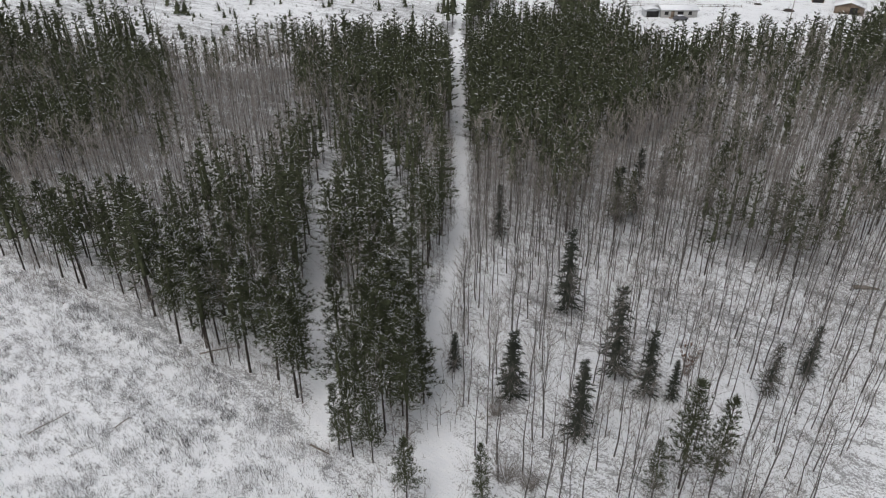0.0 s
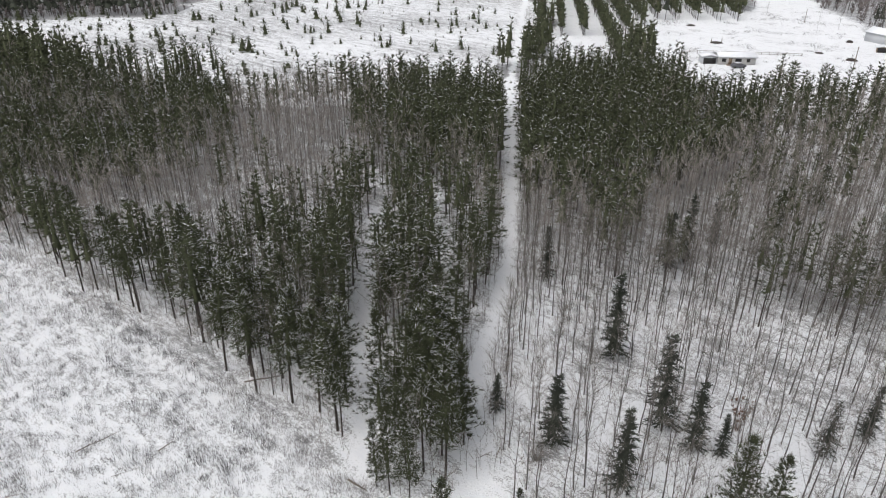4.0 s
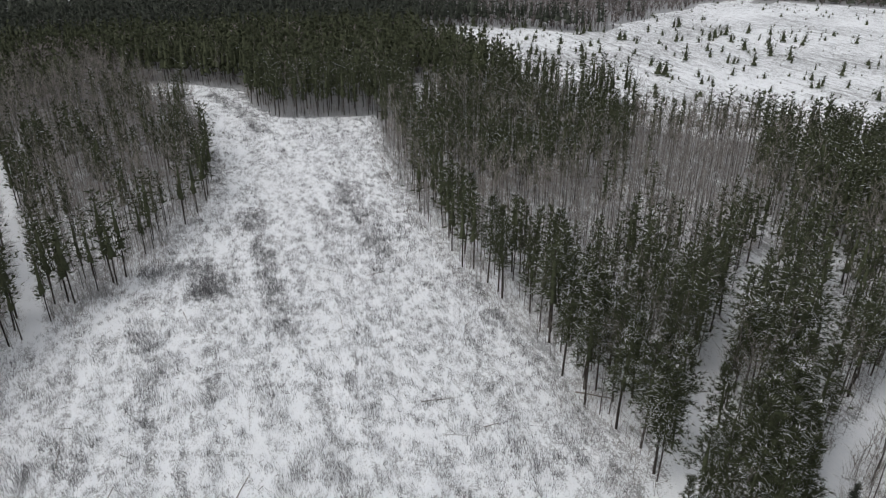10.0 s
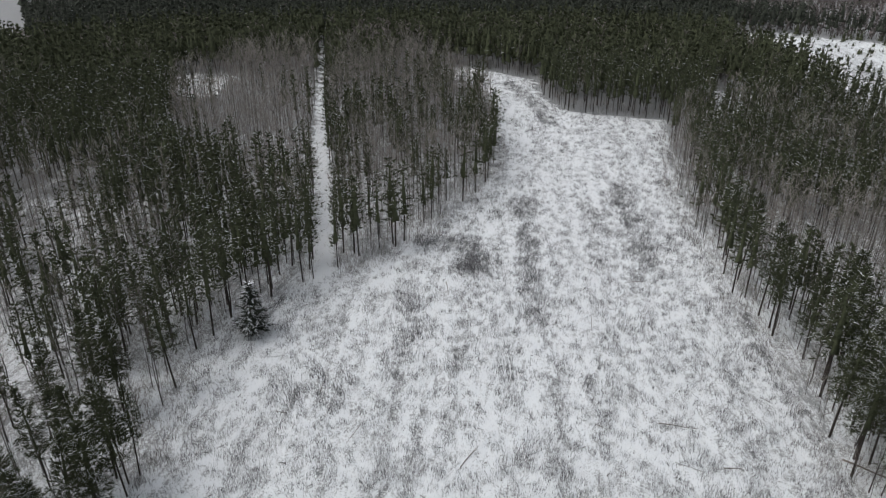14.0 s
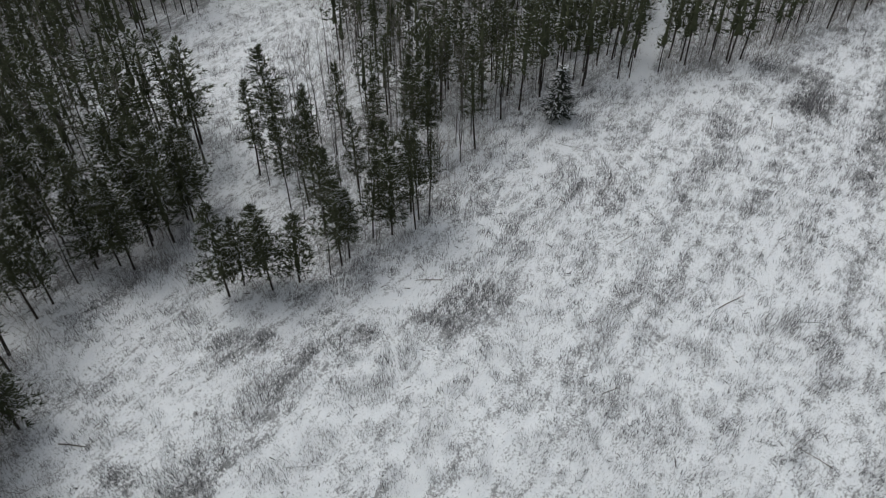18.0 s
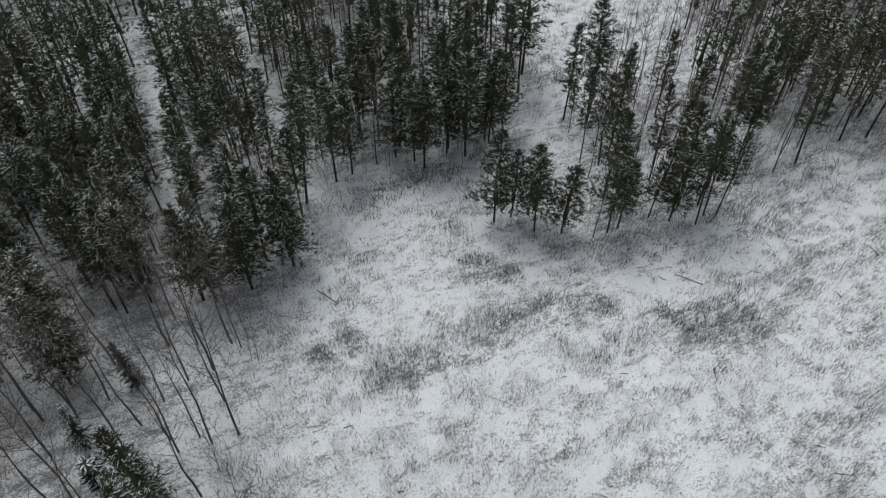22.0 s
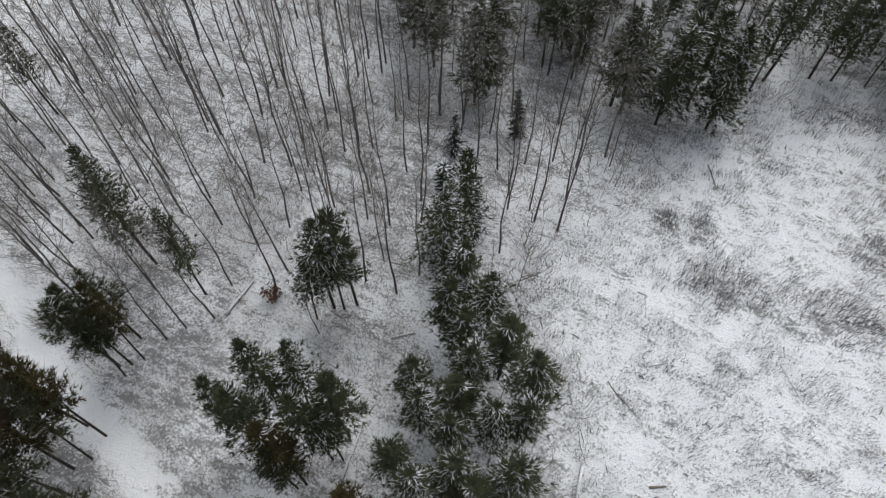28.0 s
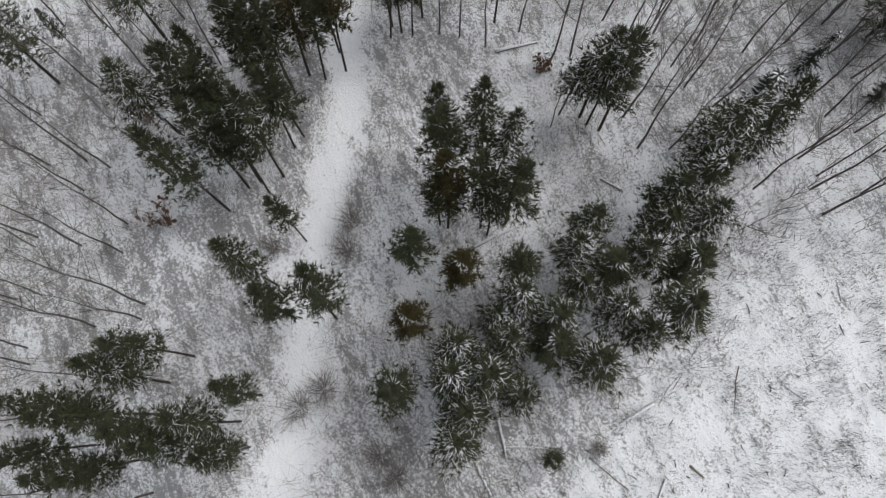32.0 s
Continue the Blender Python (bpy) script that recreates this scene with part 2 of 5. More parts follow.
class Soup:
    """Collects triangles."""

    def __init__(self):
        self.v, self.f, self.n = [], [], 0

    def add(self, v, f):
        v = np.asarray(v, float)
        self.v.append(v)
        self.f.append(np.asarray(f, int) + self.n)
        self.n += len(v)

    def tube(self, pts, radii, sides=5):
        """A tapered limb along points; its last ring shrinks to a tip."""
        pts = [np.asarray(p, float) for p in pts]
        rings = []
        for i, (p, r) in enumerate(zip(pts, radii)):
            d = pts[min(i + 1, len(pts) - 1)] - pts[max(i - 1, 0)]
            d /= np.linalg.norm(d) + 1e-9
            u = np.cross(d, (0.3, 0.9, 0.1) if abs(d[2]) > 0.7 else (0, 0, 1))
            u /= np.linalg.norm(u) + 1e-9
            w = np.cross(d, u)
            a = np.arange(sides) * 2 * np.pi / sides
            rings.append(p + r * (np.cos(a)[:, None] * u + np.sin(a)[:, None] * w))
        f = []
        for k in range(len(rings) - 1):
            for j in range(sides):
                a, b = k * sides + j, k * sides + (j + 1) % sides
                f += [(a, b, b + sides), (a, b + sides, a + sides)]
        self.add(np.concatenate(rings), f)

    def blade(self, base, tip, width, side=None):
        """One thin tapering blade."""
        base, tip = np.asarray(base, float), np.asarray(tip, float)
        if side is None:
            side = np.cross(tip - base, (0.37, 0.21, 0.9))
        side = side / (np.linalg.norm(side) + 1e-9) * width / 2
        self.add([base - side, base + side, tip], [(0, 1, 2)])

    def arrays(self):
        return np.concatenate(self.v), np.concatenate(self.f)


def spray(soup, b, d, side, up, length, width, rng, fan=3):
    """A tuft of needles: thin blades that fan out."""
    for k in range(fan):
        a = (k - (fan - 1) / 2) * 0.55 + rng.normal(0, 0.12)
        dd = d * np.cos(a) + side * np.sin(a) + up * rng.normal(0.08, 0.18)
        n = np.cross(dd, up + 0.5 * side * rng.normal())
        soup.blade(b, b + dd * length * (1 - 0.22 * abs(k - (fan - 1) / 2)) * rng.uniform(0.8, 1.15), width, n)


def spruce(seed, h=14.0, base=0.42, radius=1.6, whorls=13, per=6, sprays=7, snowy=0.4, spray_len=0.5, width=0.14, fan=3, trunk_sides=7, rings=6, frost_w=1.0, core=0.32):
    """Arrays for trunk, crown and lying snow of one spruce, its foot at the origin."""
    rng = np.random.default_rng(seed)
    trunk, crown, frost = Soup(), Soup(), Soup()
    lean = rng.normal(0, 0.012, 2)
    axis = lambda z: np.array([lean[0] * z + 0.05 * math.sin(z * 0.7 + seed), lean[1] * z + 0.05 * math.cos(z * 0.5 + seed), z])
    zs = np.linspace(0, h * 0.97, rings)
    trunk.tube([axis(z) - (0, 0, 0.3 if z == 0 else 0) for z in zs], [0.0074 * h * (1 - 0.93 * z / h) ** 0.8 + 0.012 for z in zs], trunk_sides)
    wind = rng.uniform(0, 2 * np.pi)
    if core:
        for u0, u1 in ((0.04, 0.5), (0.28, 0.72), (0.52, 0.96)):
            a = np.arange(6) * np.pi / 3 + rng.uniform(0, 1)
            rr = radius * core * (1 - 0.75 * u0) * rng.uniform(0.6, 1.15, 6)
            zz = h * (base + (1 - base) * (u0 + rng.uniform(-0.05, 0.05, 6)))
            tip = axis(h * (base + (1 - base) * u1))
            crown.add(np.vstack([np.column_stack([np.cos(a) * rr, np.sin(a) * rr, zz]) + (tip * (1, 1, 0)), [tip]]), [(k, (k + 1) % 6, 6) for k in range(6)])
    for w in range(whorls):
        u = (w + rng.uniform(0.1, 0.9)) / whorls
        z = h * (base + (1 - base) * u)
        r = radius * (1 - u) ** 0.85 + 0.12
        r *= rng.uniform(0.8, 1.15)
        n = max(3, int(per * (1.0 - 0.45 * u) + rng.uniform(0, 1)))
        a0 = rng.uniform(0, 2 * np.pi)
        for k in range(n):
            a = a0 + (k + rng.uniform(-0.3, 0.3)) * 2 * np.pi / n
            L = r * rng.uniform(0.5, 1.22)
            z = h * (base + (1 - base) * min(0.99, max(0, u + rng.uniform(-0.6, 0.6) / whorls)))
            rise = rng.uniform(-0.45, -0.05) + 0.35 * u
            d = np.array([math.cos(a), math.sin(a), rise])
            d /= np.linalg.norm(d)
            side = np.array([-math.sin(a), math.cos(a), 0])
            up = np.cross(side, -d)
            up = up if up[2] > 0 else -up
            root = axis(z)
            crown.blade(root, root + d * L, 0.05 + 0.02 * L, side)
            loaded = rng.random() < snowy * (1.0 + 0.5 * math.cos(a - wind))
            for s in range(sprays):
                q = (s + rng.uniform(0.3, 1)) / sprays
                p = root + d * L * q + up * rng.normal(0.02, 0.08)
                sgn = 1 if s % 2 else -1
                turn = sgn * abs(rng.normal(0.35, 0.5)) * (1.2 - 0.7 * q)
                dd = d * math.cos(turn) + side * math.sin(turn)
                ss = np.cross(up, dd)
                sl = spray_len * rng.uniform(0.7, 1.3) * (0.75 + 0.25 * radius)
                spray(crown, p, dd, ss, up, sl, width, rng, fan)
                if loaded and q > 0.3 and rng.random() < 0.78:
                    o = p + np.array([0, 0, 0.10])
                    dd = dd + side * rng.normal(0, 0.35) + up * rng.normal(0, 0.12)
                    t = o + dd * sl * rng.uniform(0.6, 1.0) + up * 0.02
                    m = (o + t) / 2
                    wv = ss / np.linalg.norm(ss) * width * frost_w * rng.uniform(0.16, 0.32)
                    frost.add([o, m - wv, t, m + wv, m + up * 0.05], [(0, 1, 4), (1, 2, 4), (2, 3, 4), (3, 0, 4)])
    top = axis(h * 0.95)
    for k in range(5):
        a = k * 1.256
        spray(crown, top, np.array([math.cos(a) * 0.45, math.sin(a) * 0.45, 0.9]), np.array([-math.sin(a), math.cos(a), 0]), np.array([0, 0, 1.0]), spray_len, width, rng, fan)
    if not frost.v:
        frost.add([axis(h * 0.9), axis(h * 0.9) + (0.1, 0, 0), axis(h * 0.9) + (0, 0.1, 0)], [(0, 1, 2)])
    return trunk.arrays(), crown.arrays(), frost.arrays()


def pine(seed, h=14.0, base=0.40, radius=1.8, boughs=64, clumps=4, blades=7, length=0.42, width=0.085, snowy=0.4, stroke=0.06, strokes=2, core=0.25, sides=6, rings=5, stubs=8):
    """Arrays for trunk, crown and lying snow of one pine: boughs round the stem, each with tufts of upswept needles towards its tip."""
    rng = np.random.default_rng(seed)
    trunk, crown, frost = Soup(), Soup(), Soup()
    lean, ph = rng.normal(0, 0.012, 2), rng.uniform(0, 6.283, 5)
    axis = lambda z: np.array([lean[0] * z + 0.006 * h * math.sin(z * 5 / h + ph[3]), lean[1] * z + 0.006 * h * math.cos(z * 4 / h + ph[4]), z])
    zs = np.linspace(0, h * 0.96, rings)
    trunk.tube([axis(z) - (0, 0, 0.3 if z == 0 else 0) for z in zs], [0.0080 * h * (1 - 0.93 * z / h) ** 0.8 + 0.010 for z in zs], sides)
    for _ in range(stubs):
        z, a, q = rng.uniform(0.10, max(base, 0.12)) * h, rng.uniform(0, 6.283), rng.uniform(0.3, 1.1)
        trunk.blade(axis(z), axis(z) + np.array([math.cos(a) * q, math.sin(a) * q, rng.uniform(-0.25, 0.1)]), 0.04)
    lobes, wind = rng.uniform(0.06, 0.20, 3), rng.uniform(0, 6.283)
    if core:
        for u0, u1 in ((0.06, 0.50), (0.34, 0.90)):
            a = np.arange(5) * 1.2566 + rng.uniform(0, 1)
            rr = radius * core * (1.1 - u0) * rng.uniform(0.5, 1.2, 5)
            foot, tip = axis(h * (base + (1 - base) * u0)), axis(h * (base + (1 - base) * u1))
            crown.add(np.vstack([np.column_stack([np.cos(a) * rr + foot[0], np.sin(a) * rr + foot[1], foot[2] + h * rng.uniform(-0.04, 0.04, 5)]), [tip]]), [(k, (k + 1) % 5, 5) for k in range(5)])
    zup = np.array([0, 0, 1.0])
    for i in range(boughs):
        u = ((i + rng.uniform(0, 1)) / boughs) ** 0.95
        a = i * 2.39996 + rng.normal(0, 0.4)
        r = radius * (0.60 + 0.40 * min(1.0, u / 0.20)) * max(0.03, 1.0 - u) ** 0.58 * (1 + lobes[0] * math.sin(a + ph[0]) + lobes[1] * math.sin(2 * a + 7 * u + ph[1]) + lobes[2] * math.sin(24 * u + ph[2]))
        L = max(0.022 * h, r * rng.uniform(0.58, 1.14))
        d = np.array([math.cos(a), math.sin(a), rng.uniform(-0.18, 0.26) + 0.9 * u ** 3])
        d /= np.linalg.norm(d)
        side = np.array([-math.sin(a), math.cos(a), 0])
        root = axis(h * (base + (1 - base) * u * 0.965))
        crown.blade(root, root + d * L * 0.9, 0.03 + 0.02 * L, side)
        loaded = rng.random() < snowy * (1.0 + 0.5 * math.cos(a - wind))
        for c in range(clumps):
            q = 0.92 - 0.60 * c / max(1, clumps - 1) * rng.uniform(0.8, 1.1) if clumps > 1 else 0.7
            p = root + d * L * q + side * rng.normal(0, 0.20) * L * q + zup * rng.normal(0.03, 0.07)
            for _ in range(blades):
                v = d * rng.uniform(0.1, 1.0) + side * rng.normal(0, 0.6) + zup * rng.uniform(-0.20, 0.65)
                v /= np.linalg.norm(v)
                crown.blade(p, p + v * length * rng.uniform(0.7, 1.25) * (1 - 0.25 * u), width * rng.uniform(0.7, 1.3), side * rng.normal(0, 1) + zup * rng.normal(0, 0.7) + d * 0.2)
            if loaded and rng.random() < 0.8:
                for _ in range(strokes):
                    o = p + side * rng.normal(0, 0.12) + zup * rng.uniform(0.06, 0.16)
                    v = (d * rng.uniform(0.4, 1.0) + side * rng.normal(0, 0.5) - zup * rng.uniform(0, 0.25)) * length * rng.uniform(0.7, 1.3)
                    w = (side + zup * rng.normal(0, 0.35)) * stroke * rng.uniform(0.5, 1.1)
                    frost.add([o, o + v * 0.5 - w, o + v, o + v * 0.5 + w], [(0, 1, 2), (0, 2, 3)])
    if not frost.v:
        frost.add([axis(h * 0.9), axis(h * 0.9) + (0.1, 0, 0), axis(h * 0.9) + (0, 0.1, 0)], [(0, 1, 2)])
    return trunk.arrays(), crown.arrays(), frost.arrays()


def bare_tree(seed, h=16.0, limbs=14, twigs=6, sides=5, spread=0.20, twig_w=0.035):
    """Arrays for trunk and twigs of one leafless tree, its foot at the origin."""
    rng = np.random.default_rng(seed)
    trunk, fine = Soup(), Soup()
    bend = rng.normal(0, 0.018, 2)
    ph = rng.uniform(0, 6, 2)
    axis = lambda z: np.array([bend[0] * z + 0.10 * (math.sin(z * 0.6 + ph[0]) - math.sin(ph[0])), bend[1] * z + 0.10 * (math.sin(z * 0.7 + ph[1]) - math.sin(ph[1])), z])
    zs = np.linspace(0, h * 0.95, 7 if sides > 3 else 3)
    trunk.tube([axis(z) - (0, 0, 0.3 if z == 0 else 0) for z in zs], [0.0054 * h * (1 - 0.93 * z / h) ** 1.3 + 0.008 for z in zs], sides)
    for k in range(limbs):
        u = rng.uniform(0.30, 0.97)
        z = h * u
        a = rng.uniform(0, 2 * np.pi)
        L = h * spread * (1.15 - u) * rng.uniform(0.6, 1.3) + 0.5
        steep = rng.uniform(0.7, 1.6)
        d = np.array([math.cos(a), math.sin(a), steep])
        d /= np.linalg.norm(d)
        p0, p1 = axis(z), axis(z) + d * L * 0.55
        p2 = p1 + (d + np.array([0, 0, 0.35])) * L * 0.5
        if sides > 3:
            trunk.tube([p0, p1, p2], [0.012 + 0.004 * L, 0.009 + 0.002 * L, 0.004], 3)
        else:
            fine.blade(p0, p2, 0.05)
        for t in range(twigs):
            q = rng.uniform(0.25, 1)
            s = p0 + (p1 - p0) * min(1, q * 2) if q < 0.5 else p1 + (p2 - p1) * (q - 0.5) * 2
            b = rng.uniform(0, 2 * np.pi)
            e = d + np.array([math.cos(b), math.sin(b), rng.uniform(-0.1, 0.7)]) * 0.8
            fine.blade(s, s + e / np.linalg.norm(e) * L * rng.uniform(0.25, 0.6), twig_w)
    return trunk.arrays(), fine.arrays()


def scatter(name, kinds, pts, heights, seed, label, category, mats, girth=1.0):
    """One object of joined trees or tufts. kinds: variants, each a list of (verts, faces) for the materials in turn, of height 1 when scaled by h0."""
    if not len(pts):
        return None
    rng = np.random.default_rng(seed)
    zs = terrain(pts)
    pick = rng.integers(0, len(kinds), len(pts))
    V, F, I, n = [], [], [], 0
    for k, (h0, layers) in enumerate(kinds):
        sel = np.nonzero(pick == k)[0]
        if not len(sel):
            continue
        a = rng.uniform(0, 2 * np.pi, len(sel))
        s = heights[sel] / h0
        g = s * girth * rng.uniform(0.75, 1.3, len(sel))
        for mi, (v, f) in enumerate(layers):
            x = (v[None, :, 0] * np.cos(a)[:, None] - v[None, :, 1] * np.sin(a)[:, None]) * g[:, None] + pts[sel, 0][:, None]
            y = (v[None, :, 0] * np.sin(a)[:, None] + v[None, :, 1] * np.cos(a)[:, None]) * g[:, None] + pts[sel, 1][:, None]
            z = v[None, :, 2] * s[:, None] + zs[sel][:, None]
            V.append(np.stack([x, y, z], -1).reshape(-1, 3))
            F.append((f[None] + (np.arange(len(sel)) * len(v))[:, None, None] + n).reshape(-1, 3))
            I.append(np.full(len(sel) * len(f), mi))
            n += len(sel) * len(v)
    ob = new(name, mesh_from(name, np.concatenate(V), np.concatenate(F), mats, np.concatenate(I)))
    return tagged(ob, label, category, kind="stuff")


# ---- the ground: one sheet to the horizon ----
def axis_steps(lo, hi, fine, far):
    mid = list(np.arange(lo, hi + 0.01, fine))
    up, s = [hi], fine
    while up[-1] < far:
        s *= 1.045 if up[-1] < hi + 380 else 1.25
        up.append(up[-1] + s)
    dn, s = [lo], fine
    while dn[-1] > -far:
        s *= 1.06 if dn[-1] > lo - 150 else 1.25
        dn.append(dn[-1] - s)
    return np.array(dn[:0:-1] + mid + up[1:])


def build_ground():
    gx, gy = axis_steps(-130, 50, 1.25, 6000), axis_steps(-55, 130, 1.25, 6000)
    X, Y = np.meshgrid(gx, gy)
    pts = np.stack([X.ravel(), Y.ravel()], 1)
    v = np.column_stack([pts, terrain(pts)])
    nx, ny = len(gx), len(gy)
    i = (np.arange(ny - 1)[:, None] * nx + np.arange(nx - 1)[None]).ravel()
    f = np.concatenate([np.stack([i, i + 1, i + nx + 1], 1), np.stack([i, i + nx + 1, i + nx], 1)])
    me = mesh_from("ground", v, f, [M_GROUND])
    me.polygons.foreach_set("use_smooth", np.ones(len(f), bool))
    far = np.hypot(pts[:, 0], pts[:, 1])
    # wood floor greyer with distance: brush cover plus painted shade under the trees
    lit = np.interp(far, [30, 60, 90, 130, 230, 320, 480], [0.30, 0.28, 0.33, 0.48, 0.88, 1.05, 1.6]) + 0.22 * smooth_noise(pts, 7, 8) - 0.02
    lit[pts[:, 1] < 20] += 0.02
    lit[(pts[:, 0] > 14) & (pts[:, 1] < 5)] += 0.03
    lit[inside(pts, SOUTH_BRUSH)] += 0.22
    lit[(pts[:, 0] > 60) & (pts[:, 1] < 470)] *= 0.5
    fld = inside(pts, FIELD)
    edge = dist_line(pts, FIELD, True)
    lit[fld] = 0.25 + 0.03 * np.clip(1.5 - edge[fld] / 3, 0, 1)
    lit[fld & (pts[:, 1] > 0)] += 0.02
    for line, hw in BANDS:
        k = np.clip(1.4 - dist_line(pts, line) / hw, 0, 1)
        lit[fld] += (0.12 + 0.22 * smooth_noise(pts, 2.0, 12))[fld] * k[fld]
    clr = inside(pts, CLEARING)
    lit[clr] = 0.30
    for poly in (FAR_TOWN_W, FAR_TOWN_E, OPEN_NORTH, PLANTATION, YARD, FAR_FIELD, PATCH_A, PATCH_B):
        lit[inside_ragged(pts, poly, 9.0 if poly in (OPEN_NORTH, FAR_FIELD, YARD) else 2.0)] = 0.34 if poly is OPEN_NORTH else 0.20
    open_land = inside_ragged(pts, OPEN_NORTH, 9.0)
    lit[open_land] = (0.23 + 0.30 * smooth_noise(pts, 26, 16))[open_land]
    for line, hw, low in ((TRAIL_N, 0.4, 0.04), (TRAIL_S, 0.95, 0.06), (CROSS, 0.6, 0.08), (GAP_A, 0.8, 0.08), (GAP_B, 0.5, 0.25), (GAP_C, 0.5, 0.28), (GAP_D, 0.5, 0.28), (SOUTH_ROAD, 1.5, 0.06), (SOUTH_SPUR, 1.4, 0.06)):
        k = np.clip((dist_line(pts, line) + 1.5 * smooth_noise(pts, 2.4, 14) - 0.75 - hw) / 1.2, 0, 1)
        lit = lit * k + low * (1 - k)
    at = me.attributes.new("litter_shade", "FLOAT", "POINT")
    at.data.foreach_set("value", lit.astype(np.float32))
    return tagged(new("ground", me), "snow-covered ground with dry grass showing through, painted darker in the far woods", "ground", kind="structure")


build_ground()

# ---- tree kinds ----
PINES = [pine(10 + i, h=14, base=0.34 + 0.04 * (i % 3), radius=2.2 + 0.14 * (i % 4), boughs=78, clumps=5, blades=7, length=0.56, width=0.10, snowy=s, stroke=0.020, strokes=2, core=0.12) for i, s in enumerate((0.35, 0.55, 0.7, 0.2, 0.45, 0.75))]
ROUND_PINES = [pine(30 + i, h=13, base=0.42, radius=2.0 + 0.10 * i, boughs=90, clumps=5, blades=8, length=0.52, width=0.085, snowy=s, stroke=0.020, strokes=2, core=0.15) for i, s in enumerate((0.08, 0.4, 0.75))]
SPRUCES = [spruce(50 + i, h=10, base=0.08, radius=1.75 + 0.15 * i, whorls=19, per=8, sprays=7, snowy=s, frost_w=w) for i, (s, w) in enumerate(((0.15, 1), (0.3, 1), (1.0, 2.0)))]
BUSHY = [pine(60 + i, h=11, base=0.14 + 0.06 * i, radius=2.2 + 0.15 * i, boughs=90, clumps=5, blades=7, length=0.54, width=0.10, snowy=0.55, stroke=0.020, strokes=2, core=0.12) for i in range(4)]
ASPENS = [bare_tree(70 + i, h=16, limbs=20 + i, twigs=11, spread=0.22, twig_w=0.020) for i in range(6)]
MID_PINES = [pine(110 + i, base=0.28 + 0.04 * (i % 4), radius=1.95 + 0.07 * i, boughs=25, clumps=2, blades=4, length=0.74, width=0.28, snowy=(0.75, 0.45, 0.9, 0.5, 0.25, 0.7, 0.6)[i], stroke=0.050, strokes=1, core=0.24, sides=3, rings=3, stubs=2) for i in range(7)]
MID_ASPENS = [bare_tree(130 + i, h=15, limbs=14, twigs=9, sides=3, spread=0.24, twig_w=0.050) for i in range(6)]
WOOD_PINES = [pine(120 + i, base=0.32 + 0.04 * (i % 3), radius=2.15 + 0.09 * i, boughs=40, clumps=3, blades=5, length=0.62, width=0.16, snowy=(0.8, 0.4, 0.95, 0.6, 0.3, 0.85)[i], stroke=0.034, strokes=1, core=0.14, sides=4, rings=4, stubs=5) for i in range(6)]
FAR_PINES = [pine(150 + i, base=0.26, radius=1.95, boughs=12, clumps=1, blades=3, length=1.35, width=0.85, snowy=0.12, stroke=0.10, strokes=1, core=0.55, sides=3, rings=2, stubs=0) for i in range(6)]


def far_cone(seed, h=14.0, r=1.7):
    """A pine seen from far off: three ragged skirts of boughs round a thin stem."""
    rng = np.random.default_rng(seed)
    c = Soup()
    for z0, z1, q in ((0.12, 0.55, 1.0), (0.38, 0.8, 0.8), (0.62, 1.0, 0.55)):
        a = np.arange(4) * np.pi / 2 + rng.uniform(0, 1.5)
        ring = np.column_stack([np.cos(a) * r * q * rng.uniform(0.6, 1.2, 4), np.sin(a) * r * q * rng.uniform(0.6, 1.2, 4), h * (z0 + rng.uniform(-0.08, 0.06, 4))])
        c.add(np.vstack([ring, [(rng.normal(0, 0.1), rng.normal(0, 0.1), h * z1)]]), [(k, (k + 1) % 4, 4) for k in range(4)])
    t = Soup()
    t.blade((0, 0, 0), (0, 0, h * 0.5), 0.3)
    return t.arrays(), c.arrays()


def far_twigs(seed, h=15.0):
    """A leafless tree seen from far off: a stem and a brush of thin boughs."""
    rng = np.random.default_rng(seed)
    t, c = Soup(), Soup()
    t.blade((0, 0, 0), (0, 0, h * 0.8), 0.3)
    for _ in range(10):
        a = rng.uniform(0, 6.28)
        b = np.array([0, 0, h * rng.uniform(0.02, 0.65)])
        c.blade(b, b + np.array([math.cos(a) * rng.uniform(0.5, 2.2), math.sin(a) * rng.uniform(0.5, 2.2), h * rng.uniform(0.2, 0.38)]), 0.75)
    return t.arrays(), c.arrays()


EDGE_PINES = [far_cone(160 + i) for i in range(6)]
FAR_ASPENS = [bare_tree(170 + i, h=15, limbs=10, twigs=3, sides=3, twig_w=0.22) for i in range(4)]
EDGE_ASPENS = [far_twigs(180 + i) for i in range(6)]


def tree_meshes(kind, variants, mats, names):
    return [[(n, mesh_from(kind + "_" + n, v, f, [m])) for n, m, (v, f) in zip(names, mats, layers)] for layers in variants]


def master(kind, meshes, label, category, group, labels):
    root = new(kind)
    root.empty_display_size = 0.3
    for (n, me) in meshes:
        part(n, me, root, labels.get(n, ""), "" if n == "trunk" else "stuff")
    return tagged(root, label, category, group)


